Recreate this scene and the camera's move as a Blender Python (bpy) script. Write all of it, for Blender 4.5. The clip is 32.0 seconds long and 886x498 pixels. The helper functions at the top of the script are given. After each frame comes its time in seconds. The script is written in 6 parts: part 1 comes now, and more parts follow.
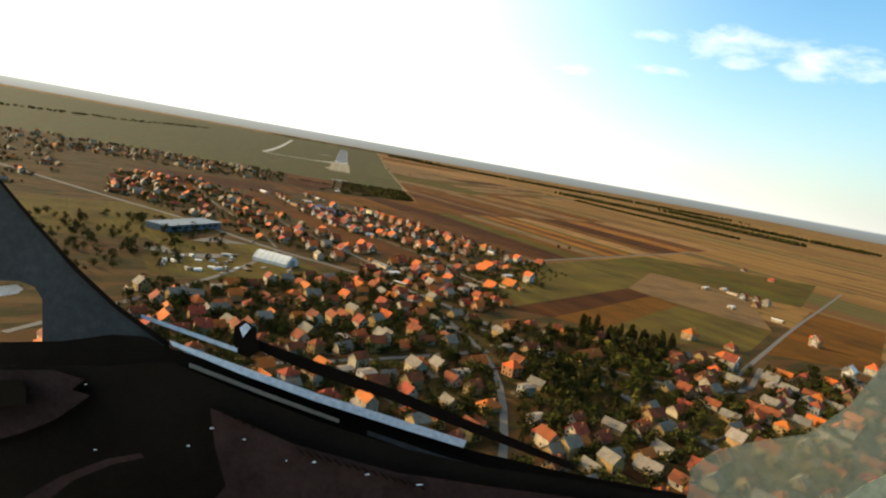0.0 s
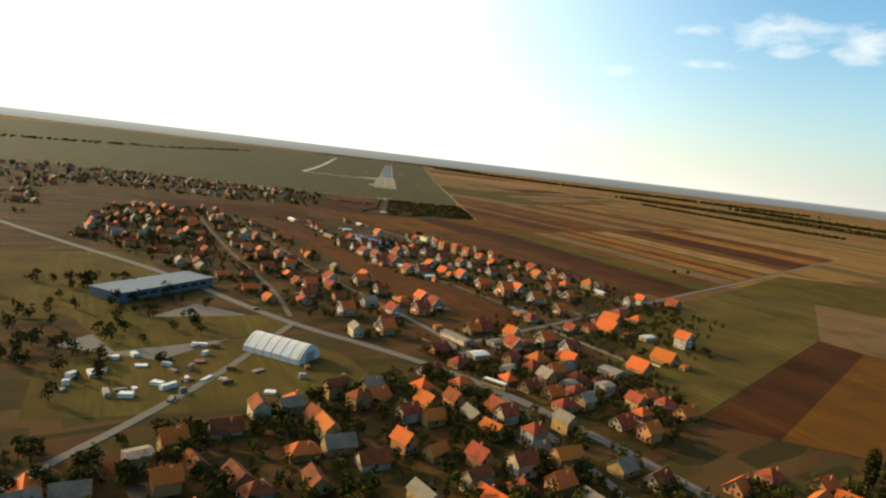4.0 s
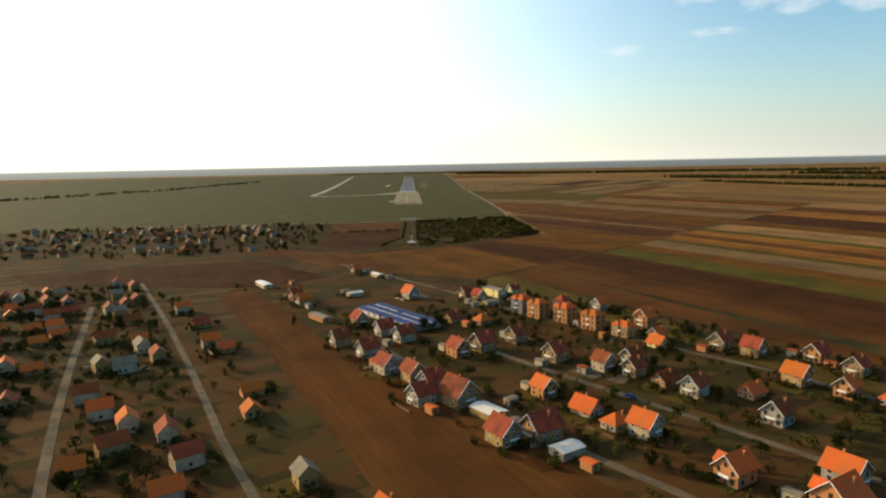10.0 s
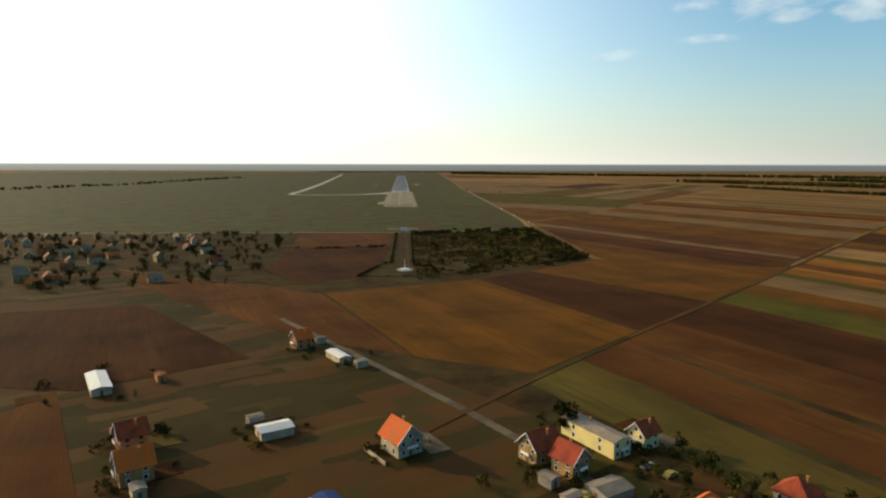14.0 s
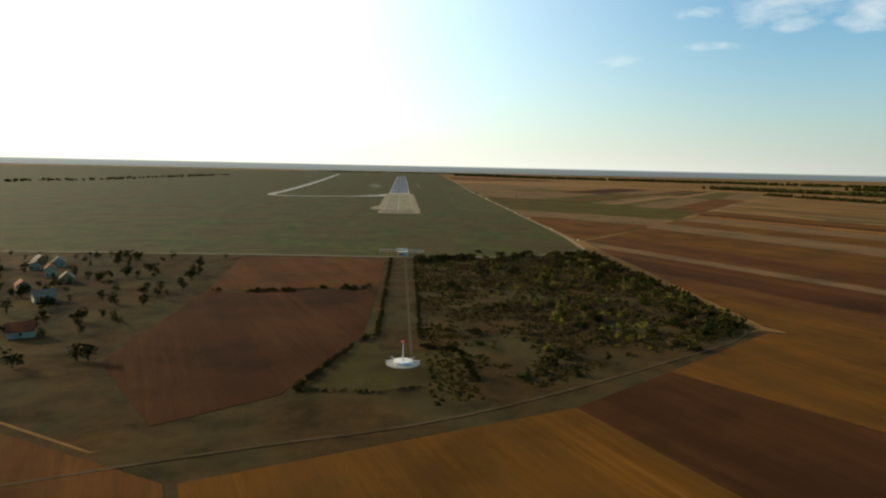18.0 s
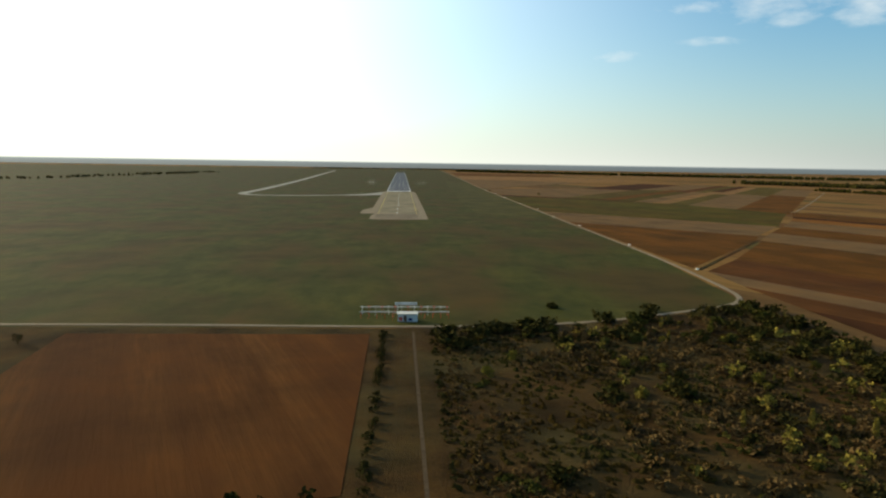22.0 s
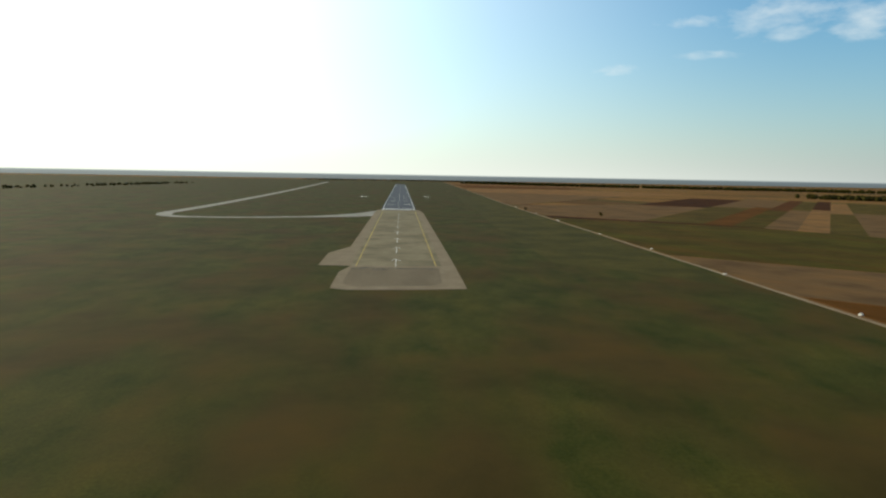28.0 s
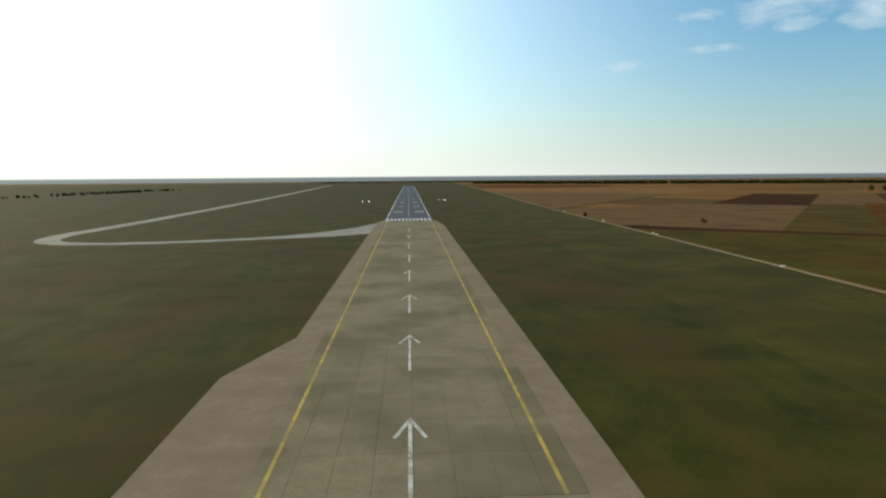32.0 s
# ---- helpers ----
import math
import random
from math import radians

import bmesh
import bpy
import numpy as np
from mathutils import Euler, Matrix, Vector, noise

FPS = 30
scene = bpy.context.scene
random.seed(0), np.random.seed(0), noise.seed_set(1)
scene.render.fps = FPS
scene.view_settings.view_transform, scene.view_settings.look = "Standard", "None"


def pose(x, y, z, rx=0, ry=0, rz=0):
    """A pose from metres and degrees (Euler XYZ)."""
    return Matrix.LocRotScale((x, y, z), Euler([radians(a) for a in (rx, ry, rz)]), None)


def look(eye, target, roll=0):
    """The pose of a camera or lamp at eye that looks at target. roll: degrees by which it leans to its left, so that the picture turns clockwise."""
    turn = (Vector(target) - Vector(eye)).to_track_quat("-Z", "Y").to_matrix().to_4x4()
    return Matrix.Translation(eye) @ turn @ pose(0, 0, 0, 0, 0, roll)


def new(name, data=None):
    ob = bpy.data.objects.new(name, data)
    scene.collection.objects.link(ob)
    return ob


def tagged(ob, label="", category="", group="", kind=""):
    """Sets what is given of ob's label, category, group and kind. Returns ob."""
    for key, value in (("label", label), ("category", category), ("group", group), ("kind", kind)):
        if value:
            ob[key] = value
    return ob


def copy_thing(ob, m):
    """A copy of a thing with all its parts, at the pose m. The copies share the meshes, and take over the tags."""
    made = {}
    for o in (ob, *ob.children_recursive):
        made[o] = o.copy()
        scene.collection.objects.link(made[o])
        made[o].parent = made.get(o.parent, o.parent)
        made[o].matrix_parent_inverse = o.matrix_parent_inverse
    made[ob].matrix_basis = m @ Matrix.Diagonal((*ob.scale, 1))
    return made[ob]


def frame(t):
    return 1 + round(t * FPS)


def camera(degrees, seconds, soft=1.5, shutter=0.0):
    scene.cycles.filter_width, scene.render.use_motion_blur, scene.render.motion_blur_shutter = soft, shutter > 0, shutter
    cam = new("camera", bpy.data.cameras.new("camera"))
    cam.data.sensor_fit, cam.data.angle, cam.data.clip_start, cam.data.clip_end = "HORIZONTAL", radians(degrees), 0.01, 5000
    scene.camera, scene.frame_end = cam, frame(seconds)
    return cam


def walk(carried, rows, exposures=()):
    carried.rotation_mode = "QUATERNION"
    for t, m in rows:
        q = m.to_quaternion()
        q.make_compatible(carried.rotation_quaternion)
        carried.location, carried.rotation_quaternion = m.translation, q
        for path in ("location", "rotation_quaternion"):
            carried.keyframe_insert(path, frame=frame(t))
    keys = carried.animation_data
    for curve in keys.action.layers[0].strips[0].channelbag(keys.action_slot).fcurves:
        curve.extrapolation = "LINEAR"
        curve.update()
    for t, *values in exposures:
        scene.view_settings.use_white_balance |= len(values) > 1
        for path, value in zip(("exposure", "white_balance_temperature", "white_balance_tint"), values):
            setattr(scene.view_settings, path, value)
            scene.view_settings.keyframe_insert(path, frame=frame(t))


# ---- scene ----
cam = camera(69.3, 32.0, soft=2.2)
PATH = [
    (0, pose(2.98, -1514.75, 60.34, 81.63, -10.17, -8.49)),
    (0.5, pose(3.03, -1499.35, 59.74, 81.66, -10.34, -7.90)),
    (1, pose(3.09, -1483.96, 59.15, 81.70, -10.55, -7.37)),
    (1.5, pose(3.13, -1468.57, 58.55, 81.77, -10.46, -6.94)),
    (2, pose(3.17, -1453.19, 57.96, 81.79, -10.47, -6.60)),
    (2.5, pose(3.20, -1437.82, 57.37, 81.89, -10.48, -6.23)),
    (3, pose(3.21, -1422.45, 56.78, 81.94, -10.02, -5.67)),
    (3.5, pose(3.20, -1407.08, 56.19, 82.01, -7.98, -4.98)),
    (4, pose(3.16, -1391.68, 55.62, 82.01, -6.76, -4.57)),
    (4.5, pose(3.11, -1376.26, 55.05, 81.98, -6.13, -4.40)),
    (5, pose(3.03, -1360.79, 54.50, 81.97, -5.85, -4.38)),
    (5.5, pose(2.93, -1345.28, 53.95, 82.01, -5.68, -4.46)),
    (6, pose(2.80, -1329.71, 53.42, 82.15, -5.41, -4.56)),
    (6.5, pose(2.64, -1314.08, 52.89, 82.36, -5.29, -4.38)),
    (7, pose(2.46, -1298.35, 52.37, 82.31, -5.07, -3.83)),
    (7.5, pose(2.24, -1282.50, 51.86, 82.23, -4.62, -3.35)),
    (8, pose(2.00, -1266.48, 51.36, 82.24, -3.89, -2.90)),
    (8.5, pose(1.75, -1250.29, 50.87, 82.35, -3.38, -2.63)),
    (9, pose(1.49, -1233.93, 50.37, 82.54, -2.33, -2.58)),
    (9.5, pose(1.23, -1217.40, 49.88, 82.48, -0.64, -2.73)),
    (10, pose(1.00, -1200.71, 49.37, 82.46, 1.16, -2.98)),
    (10.5, pose(0.79, -1183.88, 48.86, 82.51, 1.60, -3.25)),
    (11, pose(0.62, -1166.90, 48.34, 82.71, 1.35, -3.44)),
    (11.5, pose(0.48, -1149.76, 47.80, 82.81, 0.92, -3.64)),
    (12, pose(0.38, -1132.44, 47.24, 82.72, 0.65, -3.89)),
    (12.5, pose(0.33, -1114.94, 46.67, 82.73, 0.24, -4.03)),
    (13, pose(0.30, -1097.26, 46.07, 82.74, 0.53, -4.06)),
    (13.5, pose(0.31, -1079.43, 45.46, 82.63, 0.18, -3.86)),
    (14, pose(0.35, -1061.46, 44.82, 82.46, -0.13, -3.61)),
    (14.5, pose(0.40, -1043.36, 44.17, 82.33, -1.02, -3.64)),
    (15, pose(0.45, -1025.17, 43.50, 82.31, -1.14, -3.69)),
    (15.5, pose(0.51, -1006.91, 42.82, 82.37, -0.85, -3.72)),
    (16, pose(0.56, -988.62, 42.13, 82.47, -0.48, -3.71)),
    (16.5, pose(0.60, -970.33, 41.43, 82.58, -0.36, -3.63)),
    (17, pose(0.62, -952.06, 40.73, 82.65, -0.84, -3.46)),
    (17.5, pose(0.61, -933.85, 40.03, 82.76, -1.20, -3.44)),
    (18, pose(0.58, -915.69, 39.33, 82.67, -1.25, -3.57)),
    (18.5, pose(0.52, -897.59, 38.64, 82.56, -1.29, -3.72)),
    (19, pose(0.42, -879.53, 37.95, 82.53, -0.62, -3.79)),
    (19.5, pose(0.30, -861.51, 37.29, 82.38, -1.00, -3.66)),
    (20, pose(0.17, -843.52, 36.63, 82.35, -1.12, -3.65)),
    (20.5, pose(0.02, -825.57, 36.00, 82.34, -1.15, -3.47)),
    (21, pose(-0.13, -807.64, 35.39, 82.40, -1.24, -3.35)),
    (21.5, pose(-0.27, -789.71, 34.81, 82.42, -1.09, -3.46)),
    (22, pose(-0.40, -771.77, 34.25, 82.38, -0.88, -3.68)),
    (22.5, pose(-0.51, -753.77, 33.72, 82.18, -1.28, -3.84)),
    (23, pose(-0.61, -735.68, 33.22, 82.60, -0.81, -4.03)),
    (23.5, pose(-0.70, -717.44, 32.76, 83.00, 0.05, -4.23)),
    (24, pose(-0.79, -699.03, 32.33, 83.08, 0.83, -4.32)),
    (24.5, pose(-0.87, -680.45, 31.92, 83.18, 1.13, -4.08)),
    (25, pose(-0.96, -661.69, 31.54, 83.31, 0.89, -3.81)),
    (25.5, pose(-1.04, -642.77, 31.18, 83.71, 0.47, -3.57)),
    (26, pose(-1.13, -623.70, 30.84, 83.82, -0.12, -3.50)),
    (26.5, pose(-1.22, -604.50, 30.50, 83.75, -0.72, -3.53)),
    (27, pose(-1.31, -585.19, 30.17, 83.59, -1.17, -3.61)),
    (27.5, pose(-1.41, -565.79, 29.85, 83.46, -1.32, -3.70)),
    (28, pose(-1.52, -546.34, 29.51, 83.46, -1.02, -3.73)),
    (28.5, pose(-1.64, -526.85, 29.17, 83.22, -0.35, -3.51)),
    (29, pose(-1.78, -507.34, 28.82, 83.22, 0.42, -3.16)),
    (29.5, pose(-1.92, -487.82, 28.46, 83.29, 0.45, -2.64)),
    (30, pose(-2.07, -468.29, 28.09, 83.48, 0.08, -2.35)),
    (30.5, pose(-2.23, -448.75, 27.71, 83.33, -0.09, -2.24)),
    (31, pose(-2.40, -429.21, 27.32, 83.25, -0.39, -2.31)),
    (31.5, pose(-2.56, -409.68, 26.93, 83.43, 0.02, -2.58)),
    (32, pose(-2.73, -390.16, 26.54, 83.53, 0.45, -3.04)),
]

# the picture darkens a little as the bright airfield comes into view
walk(cam, PATH, [(0, 0.82, 7000, 9), (4.5, 0.48, 7050, 9), (9.0, 0.36, 7000, 8), (12.5, 0.16, 6850, 7), (20, 0.08, 6450, 4), (25, 0.0, 6300, 3), (32, -0.04, 6150, 2)])
K = 0.588                            # metres to one unit of the plan below

# ---- world, sun, exposure ----
SUN_AZ, SUN_EL = 58.0, 17.5          # degrees to the left of +y, degrees up
sun_dir = Vector((-math.sin(radians(SUN_AZ)) * math.cos(radians(SUN_EL)),
                  math.cos(radians(SUN_AZ)) * math.cos(radians(SUN_EL)), math.sin(radians(SUN_EL))))
scene.view_settings.exposure = 0.0

sun = new("sun", bpy.data.lights.new("sun", "SUN"))
sun.data.energy, sun.data.angle, sun.data.color = 5.0, radians(0.6), (1.0, 0.72, 0.42)
sun.matrix_world = look(sun_dir * 100, (0, 0, 0))


def node(nt, kind, **inputs):
    """A node with inputs set by name (index names as i0, i1) or linked from a socket."""
    n = nt.nodes.new(kind)
    for key, value in inputs.items():
        sock = n.inputs[int(key[1:])] if key[0] == "i" and key[1:].isdigit() else n.inputs[key.replace("_", " ")]
        if isinstance(value, bpy.types.NodeSocket):
            nt.links.new(value, sock)
        else:
            sock.default_value = value
    return n


def math_node(nt, op, a, b=0.0, clamp=False):
    n = node(nt, "ShaderNodeMath", i0=a, i1=b)
    n.operation, n.use_clamp = op, clamp
    return n.outputs[0]


def mix_color(nt, fac, a, b, mode="MIX"):
    n = nt.nodes.new("ShaderNodeMix")
    n.data_type, n.blend_type = "RGBA", mode
    for sock, value in ((n.inputs[0], fac), (n.inputs[6], a), (n.inputs[7], b)):
        if isinstance(value, bpy.types.NodeSocket):
            nt.links.new(value, sock)
        else:
            sock.default_value = value if not isinstance(value, tuple) else (*value, 1.0)[:4]
    return n.outputs[2]


def ramp(nt, fac, stops, mode="LINEAR"):
    n = node(nt, "ShaderNodeValToRGB", Fac=fac)
    n.color_ramp.interpolation = mode
    el = n.color_ramp.elements
    while len(el) < len(stops):
        el.new(0.5)
    for e, (p, c) in zip(el, stops):
        e.position, e.color = p, (*c, 1.0)
    return n.outputs[0]


world = bpy.data.worlds.new("world")
scene.world = world
world.use_nodes = True
wt = world.node_tree
wt.nodes.clear()
sky = wt.nodes.new("ShaderNodeTexSky")
sky.sky_type, sky.sun_disc = "NISHITA", False
sky.sun_elevation, sky.sun_rotation = radians(SUN_EL), radians(-SUN_AZ)
sky.air_density, sky.dust_density, sky.ozone_density = 1.0, 1.6, 2.0
way = node(wt, "ShaderNodeTexCoord").outputs["Generated"]
sep = node(wt, "ShaderNodeSeparateXYZ", Vector=way)
dot = node(wt, "ShaderNodeVectorMath", i0=way, i1=tuple(sun_dir))
dot.operation = "DOT_PRODUCT"
near = math_node(wt, "MAXIMUM", dot.outputs["Value"], 0.0)
wide = math_node(wt, "POWER", near, 2.0)
tight = math_node(wt, "POWER", near, 40.0)
low = math_node(wt, "POWER", math_node(wt, "SUBTRACT", 1.0, math_node(wt, "ABSOLUTE", sep.outputs[2])), 8.0)
halo = math_node(wt, "ADD", math_node(wt, "MINIMUM", math_node(wt, "MULTIPLY", wide, 18.0), 9.5), math_node(wt, "MULTIPLY", tight, 3.0))
# the haze scatters forwards: it fades smoothly with the angle from the sun
turned = node(wt, "ShaderNodeMapRange", Value=dot.outputs["Value"])
turned.interpolation_type = "SMOOTHSTEP"
for k, v in zip((1, 2, 3, 4), (-0.9, 0.75, 0.0, 1.0)):
    turned.inputs[k].default_value = v
# hazy aureole round the low sun
tint = mix_color(wt, 1.0, sky.outputs[0], (0.68, 1.34, 1.62), "MULTIPLY")
glow = mix_color(wt, 1.0, tint, mix_color(wt, 1.0, (1.0, 0.88, 0.72), halo, "MULTIPLY"), "ADD")
# pale haze low over the land
veil = mix_color(wt, math_node(wt, "MULTIPLY", low, 0.9), glow,
                 mix_color(wt, turned.outputs[0], (1.8, 2.2, 2.5), (10.2, 9.9, 8.8)))
# one soft broken cloud to the right, and two wisps beside it: azimuth, height, half width, half height, strength
def cloud_bank(az, el, wide_, tall, strength):
    """How far a way points into an oval in the sky."""
    mid = Vector((math.sin(radians(az)) * math.cos(radians(el)), math.cos(radians(az)) * math.cos(radians(el)), math.sin(radians(el))))
    side = Vector((mid.y, -mid.x, 0)).normalized()
    up = side.cross(mid)
    total = None
    for axis, size in ((side, wide_), (up, tall)):
        d = node(wt, "ShaderNodeVectorMath", i0=way, i1=tuple(axis / math.sin(radians(size))))
        d.operation = "DOT_PRODUCT"
        sq = math_node(wt, "MULTIPLY", d.outputs["Value"], d.outputs["Value"])
        total = sq if total is None else math_node(wt, "ADD", total, sq)
    ahead = node(wt, "ShaderNodeVectorMath", i0=way, i1=tuple(mid))
    ahead.operation = "DOT_PRODUCT"
    front = math_node(wt, "GREATER_THAN", ahead.outputs["Value"], 0.3)
    return math_node(wt, "MULTIPLY", math_node(wt, "MULTIPLY", math_node(wt, "SUBTRACT", 1.0, total, True), strength), front)


stretch = node(wt, "ShaderNodeMapping", Vector=way, Scale=(1.0, 1.0, 2.6), Location=(0.35, 0.1, 0.4))
puff = node(wt, "ShaderNodeTexNoise", Vector=stretch.outputs[0], Scale=17.0, Detail=7.0, Roughness=0.58)
banks = None
for bank in ((30.5, 12.3, 5.5, 1.9, 1.0), (37.5, 11.8, 6.0, 1.8, 0.9), (24.0, 12.6, 3.0, 0.8, 0.55), (18.2, 9.0, 2.2, 0.6, 0.6), (25.5, 9.9, 3.0, 0.5, 0.5), (40, 24, 14, 4, 0.5)):
    one = cloud_bank(*bank)
    banks = one if banks is None else math_node(wt, "MAXIMUM", banks, one)
thick = node(wt, "ShaderNodeMapRange", Value=math_node(wt, "ADD", puff.outputs[0], math_node(wt, "MULTIPLY", banks, 0.32)))
for k, v in zip((1, 2, 3, 4), (0.57, 1.0, 0.0, 0.65)):
    thick.inputs[k].default_value = v
cloud = mix_color(wt, math_node(wt, "MULTIPLY", math_node(wt, "MINIMUM", math_node(wt, "MULTIPLY", banks, 3.0), 1.0), thick.outputs[0]), veil, (8.4, 8.4, 8.3))
# distant land below the horizon, past the ground sheet, its haze painted in
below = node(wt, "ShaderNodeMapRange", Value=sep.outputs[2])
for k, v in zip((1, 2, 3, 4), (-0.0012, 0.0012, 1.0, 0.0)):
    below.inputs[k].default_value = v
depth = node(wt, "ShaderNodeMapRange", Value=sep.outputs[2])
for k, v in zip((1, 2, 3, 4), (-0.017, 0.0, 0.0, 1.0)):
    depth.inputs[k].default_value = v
# the land's colour is also brightened towards the sun
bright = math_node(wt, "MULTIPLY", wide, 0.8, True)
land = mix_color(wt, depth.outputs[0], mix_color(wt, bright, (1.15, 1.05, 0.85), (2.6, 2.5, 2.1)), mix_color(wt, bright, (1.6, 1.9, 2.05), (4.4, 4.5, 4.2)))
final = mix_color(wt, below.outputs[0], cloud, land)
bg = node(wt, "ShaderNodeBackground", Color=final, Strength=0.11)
wt.links.new(bg.outputs[0], node(wt, "ShaderNodeOutputWorld").inputs[0])

# ---- materials ----
FURROW = math.atan2(-0.925, 0.38)     # heading of the field strips


def plan_position(nt):
    """The place in the world, in units of the plan."""
    n = node(nt, "ShaderNodeVectorMath", i0=node(nt, "ShaderNodeNewGeometry").outputs["Position"], i1=(1 / K,) * 3)
    n.operation = "MULTIPLY"
    return n.outputs[0]


def surface(name, a, b, size=1.0, rough=0.9, fine=None, bump=0.3, c=None, big=25.0, along=None, stretch=(1, 1, 1), vary=0.0, metal=0.0,
            spec=0.12, local=False, even=False):
    """Two scales of noise between the colours a and b, stains of c over a larger size, relief, and a change of tone from object to object."""
    m = bpy.data.materials.new(name)
    m.use_nodes = True
    nt = m.node_tree
    bs = nt.nodes["Principled BSDF"]
    src = node(nt, "ShaderNodeTexCoord").outputs["Object"] if local else plan_position(nt)
    grain = src
    if along is not None:
        turned = node(nt, "ShaderNodeMapping", Vector=src, Rotation=(0, 0, -along)).outputs[0]
        src = node(nt, "ShaderNodeMapping", Vector=turned, Scale=stretch).outputs[0]
    n1 = node(nt, "ShaderNodeTexNoise", Vector=src, Scale=1.0 / size, Detail=6.0, Roughness=0.65)
    n2 = node(nt, "ShaderNodeTexNoise", Vector=grain if even else src, Scale=1.0 / (fine or size * 0.12), Detail=4.0, Roughness=0.7)
    n3 = node(nt, "ShaderNodeTexNoise", Vector=src, Scale=1.0 / (size * big), Detail=3.0, Roughness=0.6)
    f1 = ramp(nt, n1.outputs[0], [(0.32, (0, 0, 0)), (0.68, (1, 1, 1))])
    col = mix_color(nt, f1, a, b)
    dark = ramp(nt, n2.outputs[0], [(0.3, (0.72, 0.72, 0.72)), (0.7, (1.16, 1.16, 1.16))])
    col = mix_color(nt, 1.0, col, dark, "MULTIPLY")
    if c is not None:
        col = mix_color(nt, ramp(nt, n3.outputs[0], [(0.42, (0, 0, 0)), (0.62, (1, 1, 1))]), col, c)
    if vary:
        rnd = node(nt, "ShaderNodeObjectInfo").outputs["Random"]
        hsv = node(nt, "ShaderNodeHueSaturation", Color=col)
        nt.links.new(math_node(nt, "ADD", math_node(nt, "MULTIPLY", rnd, 2 * vary), 1.0 - vary), hsv.inputs["Value"])
        nt.links.new(math_node(nt, "ADD", math_node(nt, "MULTIPLY", rnd, -0.03 * min(1, vary * 3)), 0.515), hsv.inputs["Hue"])
        col = hsv.outputs[0]
    nt.links.new(col, bs.inputs["Base Color"])
    bs.inputs["Roughness"].default_value, bs.inputs["Metallic"].default_value = rough, metal
    bs.inputs["Specular IOR Level"].default_value = spec
    bs.inputs["Specular Tint"].default_value = (1.0, 0.84, 0.50, 1.0) if rough > 0.75 else (1, 1, 1, 1)
    if bump:
        bp = node(nt, "ShaderNodeBump", Height=n2.outputs[0], Strength=bump, Distance=(fine or size * 0.12))
        nt.links.new(bp.outputs[0], bs.inputs["Normal"])
    return m


def patchwork(name):
    """Farmland seen from afar: long parcels of stubble, ploughed soil and green crops."""
    m = surface(name, (0.16, 0.115, 0.055), (0.13, 0.095, 0.05), size=60, rough=0.95, fine=3.0, bump=0.0, spec=0.014)
    nt = m.node_tree
    bs = nt.nodes["Principled BSDF"]
    pos = plan_position(nt)
    level = node(nt, "ShaderNodeMapping", Vector=pos, Rotation=(0, 0, -FURROW)).outputs[0]
    turn = node(nt, "ShaderNodeMapping", Vector=level, Scale=(1 / 360, 1 / 46, 1.0))
    cell = node(nt, "ShaderNodeTexVoronoi", Vector=turn.outputs[0], Scale=1.0, Randomness=0.75)
    cell.distance = "CHEBYCHEV"
    pick = node(nt, "ShaderNodeSeparateColor", Color=cell.outputs["Color"]).outputs[0]
    crop = ramp(nt, pick, [(0.0, (0.170, 0.083, 0.020)), (0.18, (0.082, 0.040, 0.012)), (0.32, (0.178, 0.090, 0.022)), (0.5, (0.085, 0.036, 0.011)),
                           (0.62, (0.058, 0.048, 0.011)), (0.74, (0.136, 0.061, 0.015)), (0.88, (0.185, 0.098, 0.026))], "CONSTANT")
    old = bs.inputs["Base Color"].links[0].from_socket
    rows = node(nt, "ShaderNodeMapping", Vector=level, Scale=(0.004, 0.11, 1.0))
    streak = node(nt, "ShaderNodeTexNoise", Vector=rows.outputs[0], Scale=1.0, Detail=5.0, Roughness=0.7)
    tone = ramp(nt, streak.outputs[0], [(0.3, (0.62, 0.62, 0.62)), (0.7, (1.08, 1.08, 1.08))])
    col = mix_color(nt, 0.75, old, crop)
    nt.links.new(mix_color(nt, 1.0, mix_color(nt, 1.0, col, (1.12, 1.10, 1.05), "MULTIPLY"), tone, "MULTIPLY"), bs.inputs["Base Color"])
    return m


def soil(c, keep=0.73):
    """Scales a swatch by keep and cuts its green and blue, for a redder, deeper tone."""
    return (c[0] * keep * 1.0, c[1] * keep * 0.75, c[2] * keep * 0.50) if c else None


def patchy(m, scale, low=(0.72, 0.74, 0.78), high=(1.22, 1.14, 1.0)):
    """Broad change of tone: moist hollows, thin growth and wear."""
    nt = m.node_tree
    bs = nt.nodes["Principled BSDF"]
    broad = node(nt, "ShaderNodeTexNoise", Vector=plan_position(nt), Scale=scale, Detail=5.0, Roughness=0.62)
    tone = ramp(nt, broad.outputs[0], [(0.36, low), (0.5, (1.0, 1.0, 1.0)), (0.64, high)])
    nt.links.new(mix_color(nt, 1.0, bs.inputs["Base Color"].links[0].from_socket, tone, "MULTIPLY"), bs.inputs["Base Color"])
    return m


def field_mat(name, a, b, c=None, keep=0.86):
    a, b, c = soil(a, keep), soil(b, keep), soil(c, keep)
    return patchy(surface(name, a, b, size=1.0, rough=0.95, fine=0.35, bump=0.35, c=c, big=4.0, along=FURROW, stretch=(0.012, 0.16, 1.0), spec=0.018), 0.022)


